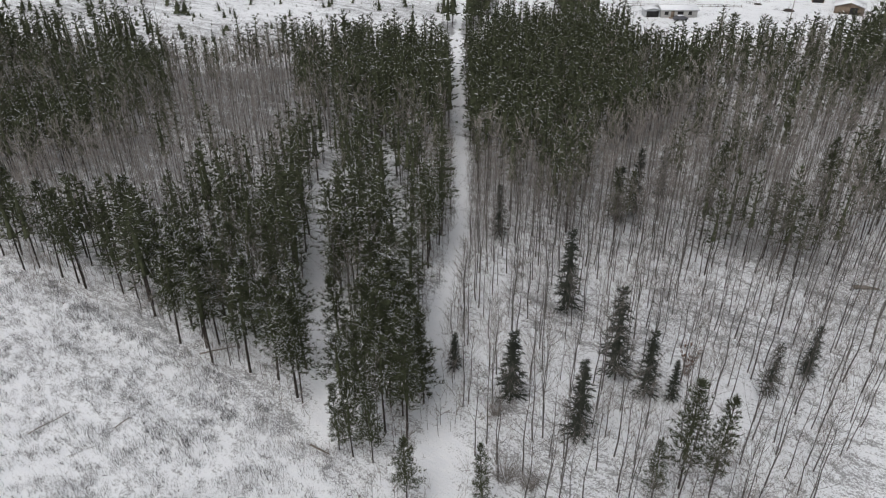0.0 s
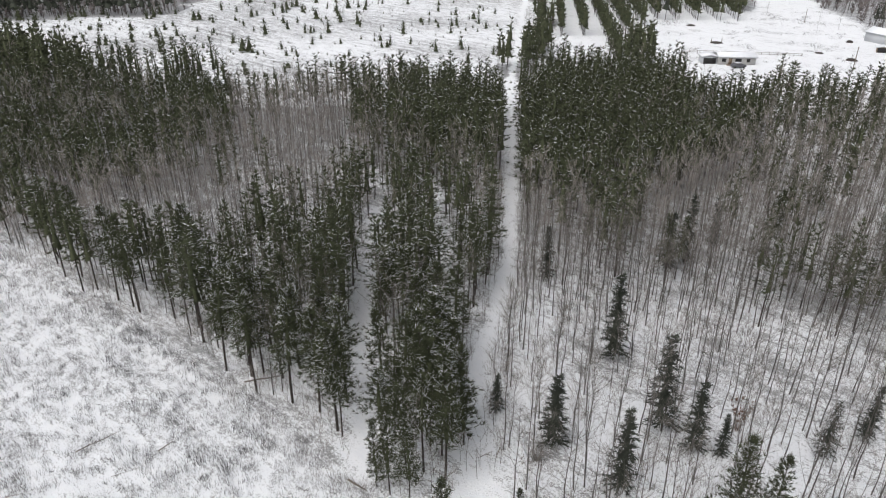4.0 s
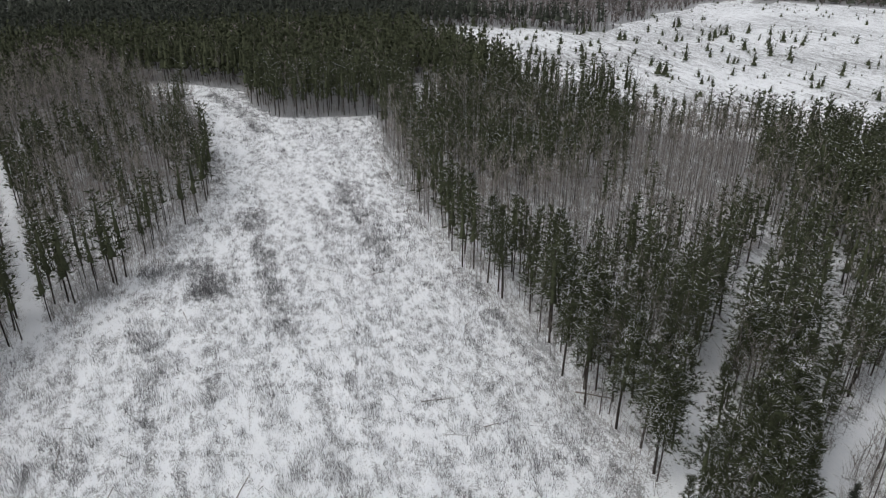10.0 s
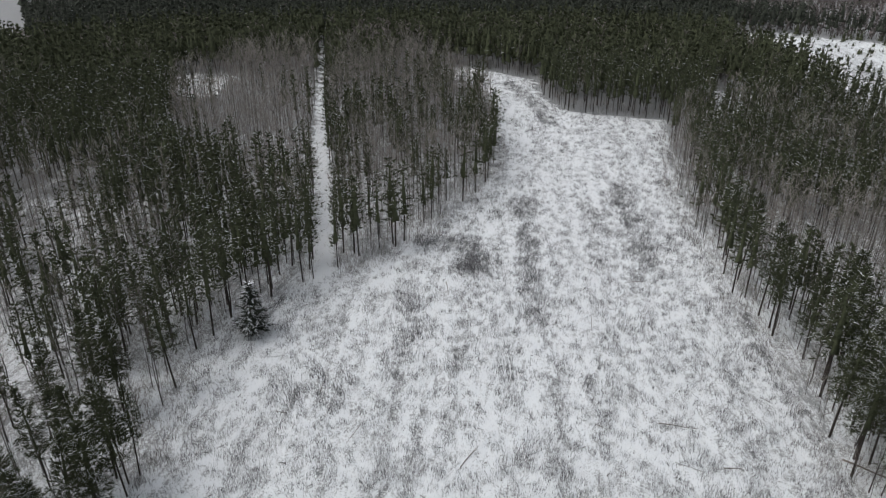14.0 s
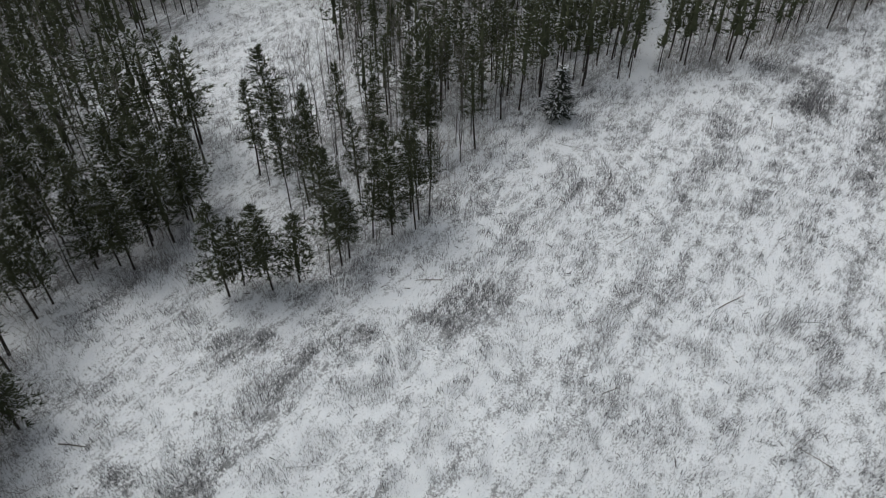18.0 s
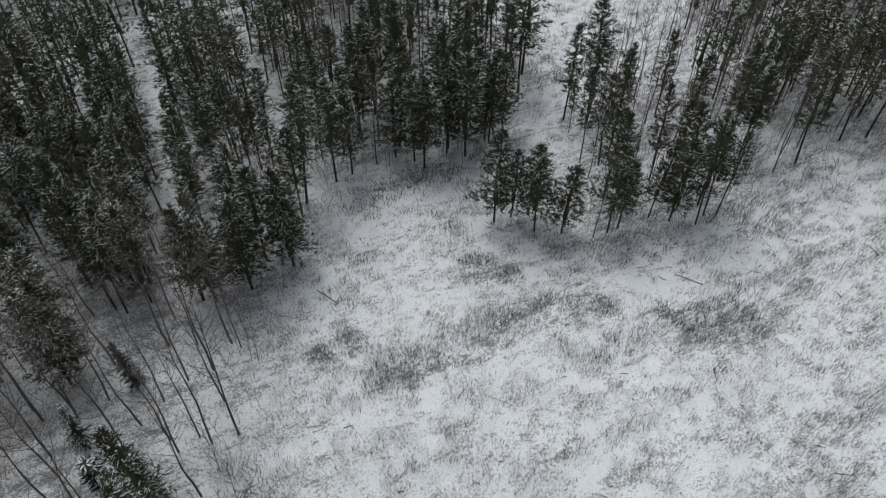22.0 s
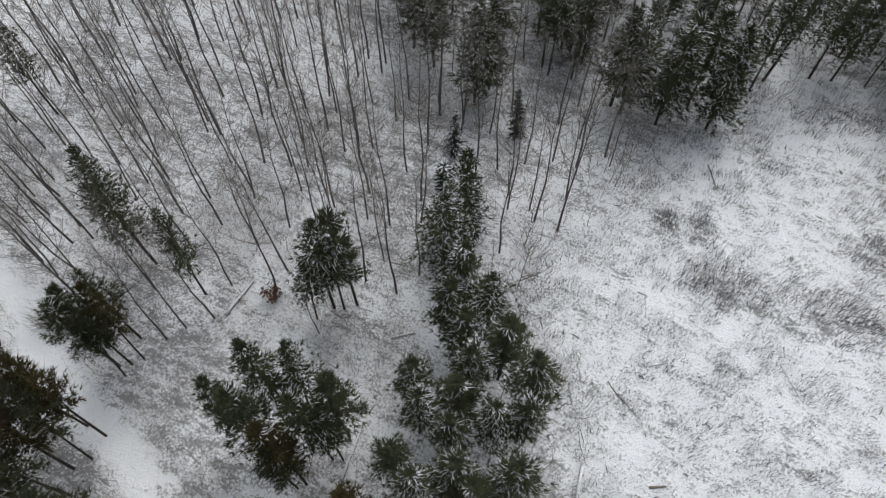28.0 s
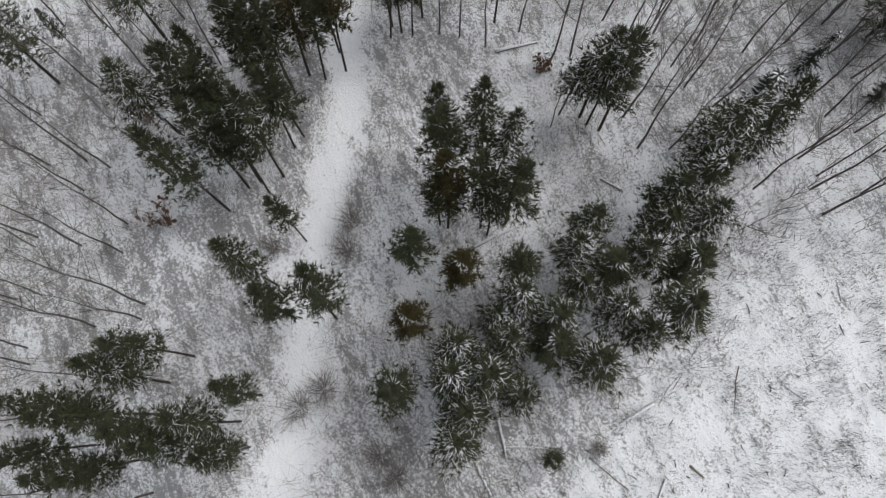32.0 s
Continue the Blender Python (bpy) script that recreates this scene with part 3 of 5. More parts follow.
SNOWY = {"snow": "white snow lying on the branches"}
STOCK = {
    "pine": (14, [master("pine_tree", m, "tall snow-dusted pine with a bare lower trunk", "tree", "pines of the wood", SNOWY)
                  for m in tree_meshes("pine", PINES, (M_BARK, M_NEEDLE, M_FROST), ("trunk", "crown", "snow"))]),
    "round": (13, [master("pine_tree", m, "broad pine with dark green needles and snow on its boughs", "tree", "pines below the drone", SNOWY)
                   for m in tree_meshes("round_pine", ROUND_PINES, (M_BARK, M_NEEDLE, M_FROST), ("trunk", "crown", "snow"))]),
    "rusty": (13, [master("pine_tree", m, "pine with rusty brown needle tips, little snow", "tree", "pines below the drone", SNOWY)
                   for m in tree_meshes("rusty_pine", ROUND_PINES[:1], (M_BARK, M_RUST, M_FROST), ("trunk", "crown", "snow"))]),
    "spruce": (10, [master("spruce_tree", m, "pointed dark spruce branched down to the snow", "tree", "spruces among bare trees", SNOWY)
                    for m in tree_meshes("spruce", SPRUCES, (M_BARK, M_SPRUCE, M_FROST), ("trunk", "crown", "snow"))]),
    "bushy": (11, [master("pine_tree", m, "dark pine with boughs hanging low over the snow", "tree", "pines at the field's edge", SNOWY)
                   for m in tree_meshes("bushy_pine", BUSHY, (M_BARK, M_NEEDLE, M_FROST), ("trunk", "crown", "snow"))]),
    "aspen": (16, [master("bare_tree", m, "tall leafless tree with a thin grey trunk", "tree", "leafless trees of the wood", {})
                   for m in tree_meshes("aspen", ASPENS, (M_GREYBARK, M_TWIG), ("trunk", "crown"))]),
}
USED = {}


def plant(kind, x, y, h, rng, v=None, girth=1.0):
    """One tree of that kind, h metres high, rooted at x, y."""
    h0, stock = STOCK[kind]
    i = int(rng.integers(0, len(stock))) if v is None else v
    m = pose(x, y, ground_z(x, y) - 0.05, rng.normal(0, 1.2), rng.normal(0, 1.2), rng.uniform(0, 360))
    s = h / h0
    g = s * girth * rng.uniform(0.9, 1.12)
    if (kind, i) not in USED:
        ob = stock[i]
        USED[kind, i] = True
        ob.matrix_basis = m
    else:
        ob = copy_thing(stock[i], m)
    ob.scale = (g, g, s)
    return ob


# ---- trees that stand out singly ----
CLUMP = [(7.0, -16.8, 14.0), (9.7, -15.9, 13.0), (5.6, -16.4, 13.0), (7.9, -14.3, 14.0), (6.8, -11.9, 14.5), (4.8, -13.1, 14.5), (3.3, -14.3, 14.0), (4.0, -12.8, 12.0), (7.4, -11.7, 12.0)]
ROW = [(-6.3, -21.4, 11.2), (-5.5, -19.5, 10.4), (-7.9, -19.0, 10.4), (-5.6, -17.6, 9.6), (-8.1, -15.9, 10.4), (-5.5, -15.1, 9.6), (-1.9, -15.5, 8.8), (-1.6, -13.4, 9.6), (-9.3, -13.0, 11.2), (-4.3, -13.2, 9.6), (-8.1, -11.2, 10.4), (-3.4, -11.2, 8.8), (-5.8, -11.4, 9.6), (-6.4, -7.9, 10.4), (0.6, -10.9, 9.6), (-0.1, -8.6, 10.4), (-2.5, -8.6, 10.4), (0.7, -6.9, 8.8), (-1.2, -6.3, 10.4), (-3.3, -7.3, 9.6)]
ROW2 = [(1.7, -4.2, 9.6), (-0.5, -3.8, 11.2), (0.7, -2.2, 10.4), (-3.1, -3.6, 9.6), (3.1, 0.0, 10.4), (-1.4, 0.7, 10.4), (-1.0, -1.0, 9.6), (7.6, -8.1, 8.8), (4.3, -8.3, 8.8), (5.1, -3.8, 9.6), (-7.3, -1.4, 4.5)]
NORTHPAIR = [(2.8, -24.6, 13.0), (1.0, -24.4, 14.0), (1.9, -24.3, 10.0), (4.2, -23.9, 9.0), (-5.7, -23.6, 14.0), (-7.9, -26.2, 14.0)]
LEFT = [(10.1, -2.0, 15.0), (12.6, -0.5, 13.0), (15.0, -1.8, 14.0), (15.2, -5.6, 10.0), (21.2, -4.5, 16.0), (19.3, -8.9, 14.0), (19.5, -7.2, 13.0), (21.8, -8.9, 15.0), (24.0, -8.8, 15.0), (19.8, -12.3, 12.0)]
LEFT2 = [(21.1, -17.2, 14.0), (21.5, -19.7, 16.0), (23.8, -18.4, 16.0), (25.6, -20.9, 16.0), (22.3, -16.8, 16.0), (24.1, -14.5, 16.0), (22.4, -14.9, 15.0), (20.2, -18.7, 15.0), (23.3, -21.0, 16.0), (18.2, -23.7, 13.0), (17.3, -23.9, 12.0), (18.7, -22.9, 11.0)]
LEFT32 = [(18.4, 11.2, 15.0), (14.1, 9.5, 15.0), (11.9, 7.5, 14.0), (11.6, 5.2, 12.0), (10.7, 8.6, 12.0), (17.6, 7.8, 14.0), (17.2, 5.5, 14.0), (17.1, 10.0, 15.0), (12.7, 9.7, 14.0)]
B32 = [(21.5, -8.9, 14.0), (25.8, -9.2, 13.0), (21.0, -6.7, 14.0), (20.0, -11.2, 13.0), (20.5, -7.6, 13.0), (22.9, -13.2, 15.0), (25.4, -11.0, 13.0), (22.9, -13.9, 14.0), (38.8, -9.1, 6.0), (16.9, 14.0, 13.0), (18.9, 13.5, 13.0), (10.4, 8.5, 13.0), (15.4, 12.4, 13.0)]
SPRUCE_N = [(6.8, 53.4, 9.0), (12.6, 48.2, 9.5), (18.1, 56.8, 11.5), (20.5, 53.9, 9.0), (14.8, 68.6, 12.0), (8.1, 87.5, 8.0), (33.2, 54.3, 7.0), (38.1, 56.9, 7.0), (1.2, 58.4, 5.0), (28.3, 92.7, 11.0), (25.4, 91.0, 9.0), (33.7, 98.4, 9.0), (23.2, 53.5, 5.0)]
PINE_N = [(-14.3, 53.2, 13.0), (-8.3, 45.9, 9.0), (-6.4, 45.3, 9.5), (-9.7, 46.8, 8.0), (-6.1, 59.8, 13.0), (-3.9, 51.2, 13.0), (-2.0, 53.2, 12.0), (-2.9, 55.3, 12.0), (20.7, 42.2, 12.0), (23.3, 41.9, 11.0), (17.7, 40.4, 8.0), (-3.1, 40.4, 8.0), (3.2, 40.1, 8.0)]
PINE_FE = [(-45.3, 74.2, 14.0), (-49.5, 76.8, 14.0), (-40.2, 73.0, 13.0), (-32.2, 67.2, 9.0), (-31.9, 69.4, 8.0), (-20.6, 57.9, 13.0), (-22.9, 62.0, 13.0), (-17.3, 56.6, 13.0), (-14.8, 54.1, 13.0), (-14.7, 58.3, 13.0), (-39.4, 78.2, 14.0), (-57.6, 82.4, 14.0)]
CLUMP17 = [(-47.5, -19.9, 11.5), (-49.0, -18.7, 9.0), (-48.2, -15.8, 9.5), (-49.3, -13.3, 9.0), (-50.3, -17.3, 9.0)]
W17 = [(-51.7, -9.2, 11.0), (-52.7, -8.5, 9.0), (-56.3, -4.3, 11.0), (-55.7, -6.3, 10.0), (-51.5, -30.2, 12.0), (-52.1, -31.9, 11.0), (-55.6, -27.4, 13.0), (-58.7, -26.0, 12.0), (-55.1, -29.4, 12.0)]
W17_TALL = [(-65.0, -18.7, 7.5), (-60.7, -15.7, 12.5), (-63.2, -13.3, 14.0), (-58.6, -1.5, 12.0), (-59.3, -0.3, 11.0), (-57.0, -1.8, 12.0), (-61.5, -8.0, 12.0)]
SNOWSPRUCE = [(-78.7, 16.5, 7.5)]
SPRUCE_S = [(-7.5, -28.8, 10.0), (-8.9, -28.5, 9.0), (-9.9, -36.6, 6.0), (-15.9, -37.1, 6.0)]
PINE_S = [(-13.6, -42.7, 11.4), (-10.8, -47.2, 11.4), (-9.4, -50.0, 10.6), (-10.1, -54.2, 10.6), (-22.9, -42.6, 11.4), (-25.3, -38.7, 11.4), (-25.8, -37.5, 10.6), (-28.5, -35.6, 11.4), (-32.7, -34.0, 11.4), (-46.9, -36.8, 10.6), (-51.7, -34.1, 9.7), (-51.6, -30.4, 10.6), (-55.9, -29.6, 9.7), (-59.2, -26.7, 10.6), (-61.5, -25.7, 10.6)]
PINE_S2 = [(-13.3, -42.0, 11.4), (-15.1, -43.3, 10.6), (-25.4, -38.6, 10.6), (-29.3, -36.6, 11.4), (-33.6, -34.9, 11.4), (-32.3, -36.9, 11.4), (-27.9, -40.1, 10.6), (-10.8, -48.1, 10.6), (-22.9, -45.9, 10.6)]
P28 = [(16.1, -31.9, 13.0), (12.4, -28.2, 12.0), (17.4, -34.3, 13.0), (17.5, -25.6, 11.0), (19.2, -23.7, 11.0), (24.3, -50.2, 12.0)]
DEC28 = [(5.8, -28.7, 17.0), (6.9, -27.1, 16.0), (10.3, -28.5, 16.0), (11.9, -26.0, 16.0), (14.1, -25.7, 16.0), (15.6, -25.1, 15.0), (-3.0, -30.9, 16.0), (-5.6, -30.6, 15.0), (-1.9, -27.9, 14.0), (4.2, -22.7, 10.0), (-1.8, -38.5, 17.0), (-0.7, -39.4, 17.0), (-3.2, -39.1, 17.0), (-0.7, -48.7, 17.0)]

PINE_R = [(24, 86, 11), (40, 94, 11), (52, 107, 11), (59, 98, 11), (49, 80, 9), (59, 86, 11), (45, 84, 10), (55, 92, 11), (62, 92, 10), (66, 101, 11), (41, 96, 11), (26, 88, 10), (50, 104, 10)]

RNG = np.random.default_rng(5)
SINGLES = []
for rows, kind in ((CLUMP, "round"), (ROW, "round"), (ROW2, "round"), (NORTHPAIR, "pine"), (LEFT, "round"), (LEFT2, "round"), (LEFT32, "round"), (B32, "round"),
                   (SPRUCE_N, "spruce"), (PINE_N, "bushy"), (PINE_FE, "pine"), (CLUMP17, "bushy"), (W17, "bushy"), (W17_TALL, "pine"), (SNOWSPRUCE, "spruce"), (SPRUCE_S, "spruce"),
                   (PINE_S, "bushy"), (PINE_S2, "bushy"), (P28, "pine"), (PINE_R, "pine"), (DEC28, "aspen")):
    for k, (x, y, h) in enumerate(rows):
        v = None
        if rows is ROW or rows is ROW2:
            v = (2, 1, 2, 1, 0)[k % 5]
        if rows is SNOWSPRUCE:
            v = 2
        kk = kind
        if rows is CLUMP:
            v = (1, 1, 2, 0, 0, 0, 0, 1, 0)[k]
            kk = "rusty" if k == 4 else kind
            v = 0 if k == 4 else v
        if rows is ROW2 and k in (7, 8, 9, 10):
            kk, v = ("rusty" if k in (8, 9) else "round", 0)
        if rows is LEFT2:
            kk, v = ("rusty" if k % 3 == 1 else "round", 0)
        if rows in (LEFT, LEFT32, B32):
            v = (0, 0, 1)[k % 3]
        plant(kk, x, y, h, RNG, v, 1.3 if rows in (ROW, ROW2) else 1.6 if rows is SNOWSPRUCE else 1.3 if rows is CLUMP17 else 1.05 if rows is W17 else 0.85 if rows in (W17_TALL, PINE_N) else 1.15 if kind == "bushy" else 1.0 if rows in (NORTHPAIR, P28) else 1.2 if kind == "pine" else 0.78 if rows in (LEFT, LEFT2, LEFT32, B32) else 0.9)
        SINGLES.append((x, y))
SINGLES = np.array(SINGLES)

# ---- stands of the wood: outline, shares of pine and bare trees, spacing, heights ----
STANDS = [
    ([(-142, -22), (-142, 6), (-108, 0), (-96, -4), (-97, -8), (-124, -8)], 0.06, 3.0, 9, 13),
    ([(0, 45), (-10, 48), (-20, 58), (-33, 68), (-50, 77), (-62, 84), (-61, 88), (-50, 85), (-42, 85), (-37, 89), (-31, 95), (-26, 112), (-17, 107), (-9, 107), (1, 112), (2, 90), (-1, 64)], 0.63, 2.6, 10, 13.5),
    ([(-61, 88), (-50, 85), (-42, 85), (-37, 89), (-31, 95), (-26, 112), (-27, 129), (-35, 160), (-64, 164), (-58, 145), (-46, 118), (-56, 108), (-70, 100)], 0.03, 2.5, 10, 13),
    ([(-66, 92), (-72, 94), (-80, 108), (-72, 108)], 0.05, 2.4, 9, 12),
    ([(-61, 88), (-70, 88), (-88, 101), (-116, 129), (-120, 150), (-105, 165), (-80, 158), (-64, 160), (-58, 145), (-46, 118), (-56, 108), (-70, 100)], 0.68, 2.5, 9.5, 12.5),
    ([(-105, 165), (-80, 158), (-64, 160), (-64, 164), (-35, 160), (-40, 166), (-97, 171)], 0.80, 2.3, 8, 10),
    ([(-26, 112), (-17, 107), (-9, 107), (-1, 112), (1, 118), (-15, 124), (-27, 130)], 0.25, 2.7, 10, 13),
    ([(-26, 112), (-1, 112), (1, 140), (2, 168), (-50, 173), (-104, 178), (-97, 171), (-40, 166), (-35, 160), (-27, 129)], 0.90, 2.6, 10.5, 14),
    ([(5, 107), (19, 102), (26, 109), (43, 127), (58, 149), (60, 160), (48, 165), (40, 185), (21, 186), (6, 172)], 0.95, 2.6, 10.5, 14),
    ([(3, 76), (5, 107), (19, 102), (26, 109), (43, 127), (70, 118), (100, 95), (110, 84), (50, 76)], 0.08, 2.2, 10, 14),
    ([(0, 45), (0, 60), (3, 90), (4, 114), (28, 117), (60, 110), (100, 95), (120, 70), (70, 20), (30, 25), (6, 36)], 0.0, 3.0, 9, 13.5),
    ([(43, 127), (58, 149), (67, 160), (97, 158), (140, 160), (170, 120), (120, 70), (100, 95), (70, 118)], 0.45, 2.9, 11, 15),
    ([(-92, 28), (-87, 16), (-78, 8), (-70, 4), (-84, -4), (-104, -12), (-126, -8), (-150, 20), (-113, 33)], 0.66, 2.7, 10, 14),
    ([(-70, 4), (-66, 2), (-57, -5), (-52, -11), (-62, -16), (-82, -19), (-95, -13), (-120, -16), (-126, -8), (-104, -12), (-84, -4)], 0.40, 3.2, 9, 13),
    ([(-100, 31), (-113, 33), (-150, 20), (-200, 30), (-230, 55), (-222, 78), (-158, 54), (-117, 40)], 0.06, 2.8, 11, 14),
    ([(-92, 33), (-97, 53), (-110, 70), (-137, 91), (-158, 103), (-204, 114), (-240, 112), (-225, 84), (-158, 57), (-117, 43)], 0.26, 2.4, 9, 13),
    ([(-86, -50), (-84, -38), (-74, -27), (-60, -26), (-54, -29), (-46, -38), (-52, -35), (-70, -62)], 0.75, 3.5, 11, 14),
    ([(-36, -68), (-28, -65), (-21, -62), (-12, -63), (-7, -63), (-11, -47), (-13, -43), (-23, -43), (-25, -39), (-33, -35), (-42, -39), (-47, -38), (-54, -35), (-70, -62), (-90, -76), (-60, -78)], 0.85, 3.1, 9.5, 12),
    ([(-6, -72), (-7, -52), (-14, -42), (-24, -41), (-25, -36), (-20, -28), (-12, -25), (-4, -24), (8, -27), (22, -29), (40, -40), (70, -80), (0, -80)], 0.0, 3.2, 13, 17),
    ([(17, -26), (24, -22), (28, -8), (21, 4), (14, 12), (9, 22), (22, 30), (60, 25), (60, -40), (40, -40)], 0.08, 3.8, 11, 16),
]
KEEP_OUT = [FAR_TOWN_W, FAR_TOWN_E, FIELD, CLEARING, PLANTATION, OPEN_NORTH, YARD, FAR_FIELD, PATCH_A, PATCH_B, SOUTH_BRUSH]
LANES = [(TRAIL_S, 2.3), (TRAIL_N, 1.75), (CROSS, 1.5), (GAP_A, 1.8), (GAP_B, 1.0), (GAP_C, 1.1), (GAP_D, 1.2), (SOUTH_ROAD, 2.6), (SOUTH_SPUR, 2.4)]


def grid_points(x0, x1, y0, y1, step, rng, jitter=0.42):
    gx, gy = np.meshgrid(np.arange(x0, x1, step), np.arange(y0, y1, step * 0.87))
    gx = gx + (np.arange(gx.shape[0]) % 2)[:, None] * step / 2
    p = np.stack([gx.ravel(), gy.ravel()], 1)
    return p + rng.uniform(-jitter, jitter, p.shape) * step


def clear_of(p, lanes=True):
    ok = np.ones(len(p), bool)
    for poly in KEEP_OUT:
        ok &= ~(inside_ragged(p, poly, 9.0) if poly in (OPEN_NORTH, FAR_FIELD, YARD) else inside(p, poly))
    if lanes:
        for line, hw in LANES:
            ok &= dist_line(p, line) > hw
    return ok


def seen_from_air(p):
    """Ground that lies in the sweep of the camera, with some margin."""
    r, a = np.hypot(p[:, 0], p[:, 1]), np.degrees(np.arctan2(-p[:, 0], p[:, 1]))
    lim = np.interp(a, [-40, -35, 60, 75, 90, 105, 125, 150, 180], [60, 4000, 4000, 700, 430, 280, 215, 175, 125])
    lim = np.where(a < -40, np.interp(a, [-180, -165, -150, -110, -40], [125, 75, 60, 45, 45]), lim)
    return r < lim


rng = np.random.default_rng(21)
taken = lambda p, others, d: (np.min(np.linalg.norm(p[:, None] - others[None], axis=2), axis=1) < d)
pine_pts, bare_pts = [], []
claimed = []
for outline, share, step, h_lo, h_hi in STANDS:
    o = np.array(outline)
    p = grid_points(o[:, 0].min(), o[:, 0].max(), o[:, 1].min(), o[:, 1].max(), step, rng)
    p = p[inside(p, outline)]
    for other in claimed:
        p = p[~inside(p, other)]
    claimed.append(outline)
    p = p[clear_of(p) & seen_from_air(p)]
    p = p[~taken(p, SINGLES, 1.7)] if len(p) else p
    mixv = smooth_noise(p, 9, 31) * 0.5 + rng.random(len(p)) * 0.5
    lo = np.quantile(mixv, share) if len(p) else 0
    h = rng.uniform(h_lo, h_hi, len(p))
    is_pine = (mixv < lo) & ((dist_line(p, FIELD, True) > 3.0) | (rng.random(len(p)) < 0.25))
    pine_pts.append(np.column_stack([p[is_pine], h[is_pine]]))
    bare_pts.append(np.column_stack([p[~is_pine], h[~is_pine] * 1.05]))

# the wood beyond the mapped stands, out to the horizon
step_rings = [(0, 300, 3.3, 3.3), (300, 420, 3.8, 4.2), (420, 1000, 6.6, 9.0), (1000, 3200, 19.0, 34.0)]
for r0, r1, sx, sy in step_rings:
    p = grid_points(-r1 * 0.98, r1 * 0.75, -150 if r0 == 0 else 0, r1, sx, rng)
    if sy > sx:
        p = p[rng.random(len(p)) < sx / sy]
    r = np.hypot(p[:, 0], p[:, 1])
    p = p[(r >= r0) & (r < r1) & ~((np.abs(p[:, 0] - 6) < 24) & (np.abs(p[:, 1] - 5) < 42))]
    p = p[seen_from_air(p)]
    for other in claimed:
        p = p[~inside(p, other)]
    p = p[clear_of(p)]
    p = p[~taken(p, SINGLES, 1.7)] if r0 == 0 else p
    r = np.hypot(p[:, 0], p[:, 1])
    a = np.degrees(np.arctan2(-p[:, 0], p[:, 1]))
    patch = smooth_noise(p * np.array([0.5, 1.0]), 120, 33)
    share = np.where(a > 22, 0.9, np.where(patch > 0.52, 0.85, 0.05))
    share = np.where((p[:, 1] > 455) & (p[:, 1] < 610) & (p[:, 0] < 170) & (p[:, 0] > -300), 0.97, share)
    share = np.where((p[:, 1] > 610) & (p[:, 1] < 950) & (p[:, 0] > -90), 0.04, share)
    share = np.where((p[:, 1] > 300) & (p[:, 1] < 460) & (p[:, 0] < -130) & (a < 40), 0.02, share)
    share = np.where((p[:, 0] > 110) & (p[:, 1] < 460), 0.04, share)
    gap = (smooth_noise(p, 90, 35) > 0.86) & (r > 650)
    share = np.where(r < 52, 0.0, share)
    is_pine = rng.random(len(p)) < share
    h = rng.uniform(11, 15, len(p)) * np.where(r > 300, rng.uniform(0.7, 1.15, len(p)), 1.0) * np.interp(r, [250, 420, 700], [1.0, 0.72, 0.68]) * np.where(is_pine, 1.0, np.interp(r, [230, 330], [1.0, 0.75]))
    pine_pts.append(np.column_stack([p, h])[is_pine & ~gap])
    bare_pts.append(np.column_stack([p, h])[~is_pine & ~gap])

# rows of the young plantation beside the open land
rows = []
for k in range(13):
    y0 = 264 if k < 3 else (205 if k < 7 else 298)
    ys = np.arange(y0, 455, 1.5)
    rows.append(np.column_stack([15 + 7.9 * k + 0.043 * (ys - 268) + rng.normal(0, 0.3, len(ys)), ys + rng.normal(0, 0.4, len(ys)), rng.uniform(8.5, 11.5, len(ys))]))
rows = np.concatenate(rows)
rows = rows[~inside(rows[:, :2], YARD) & (rows[:, 0] < 112)]

PINE_ALL, BARE_ALL = np.concatenate(pine_pts), np.concatenate(bare_pts)


def split(arr, near_n):
    r = np.hypot(arr[:, 0], arr[:, 1])
    o = arr[np.argsort(r)]
    return o[:near_n], o[near_n:]


near_pine, rest_pine = split(PINE_ALL, 200)
near_bare, rest_bare = split(BARE_ALL, 300)
for x, y, h in near_pine:
    plant("pine", x, y, h, RNG, None, 1.2)
for x, y, h in near_bare:
    plant("aspen", x, y, h, RNG)


def forest(pts, cut, kinds_by_ring, name, label, category, mats, seed, girths=(1.0, 1.0, 1.15)):
    r = np.hypot(pts[:, 0], pts[:, 1])
    lo = 0
    for hi, kinds, girth in zip(cut, kinds_by_ring, girths):
        s = pts[(r >= lo) & (r < hi)]
        scatter(name, kinds, s[:, :2], s[:, 2], seed + hi, label, category, mats, girth)
        lo = hi


kit = lambda h0, arr: [(h0, list(layers)) for layers in arr]
reach = lambda a, lo, hi: a[(np.hypot(a[:, 0], a[:, 1]) >= lo) & (np.hypot(a[:, 0], a[:, 1]) < hi)]
forest(reach(rest_pine, 0, 300), (90, 205, 300), (kit(14, WOOD_PINES), kit(14, MID_PINES), kit(14, FAR_PINES)), "pine_wood", "dense dark green pine wood dusted with snow", "forest", (M_BARK, M_NEEDLE, M_FROST), 41, (1.3, 1.15, 1.15))
# far crowns wear the darker spruce colour in place of their self-shading
forest(reach(rest_pine, 300, 5000), (400, 5000), (kit(14, FAR_PINES), kit(14, EDGE_PINES)), "far_pine_wood", "distant dark conifer wood", "forest", (M_BARK, M_SPRUCE, M_FROST), 47, (1.4, 2.5))
forest(reach(rest_bare, 0, 240), (90, 240), (kit(16, ASPENS), kit(15, MID_ASPENS)), "bare_wood", "leafless grey-brown wood standing in snow", "forest", (M_GREYBARK, M_TWIG), 43)
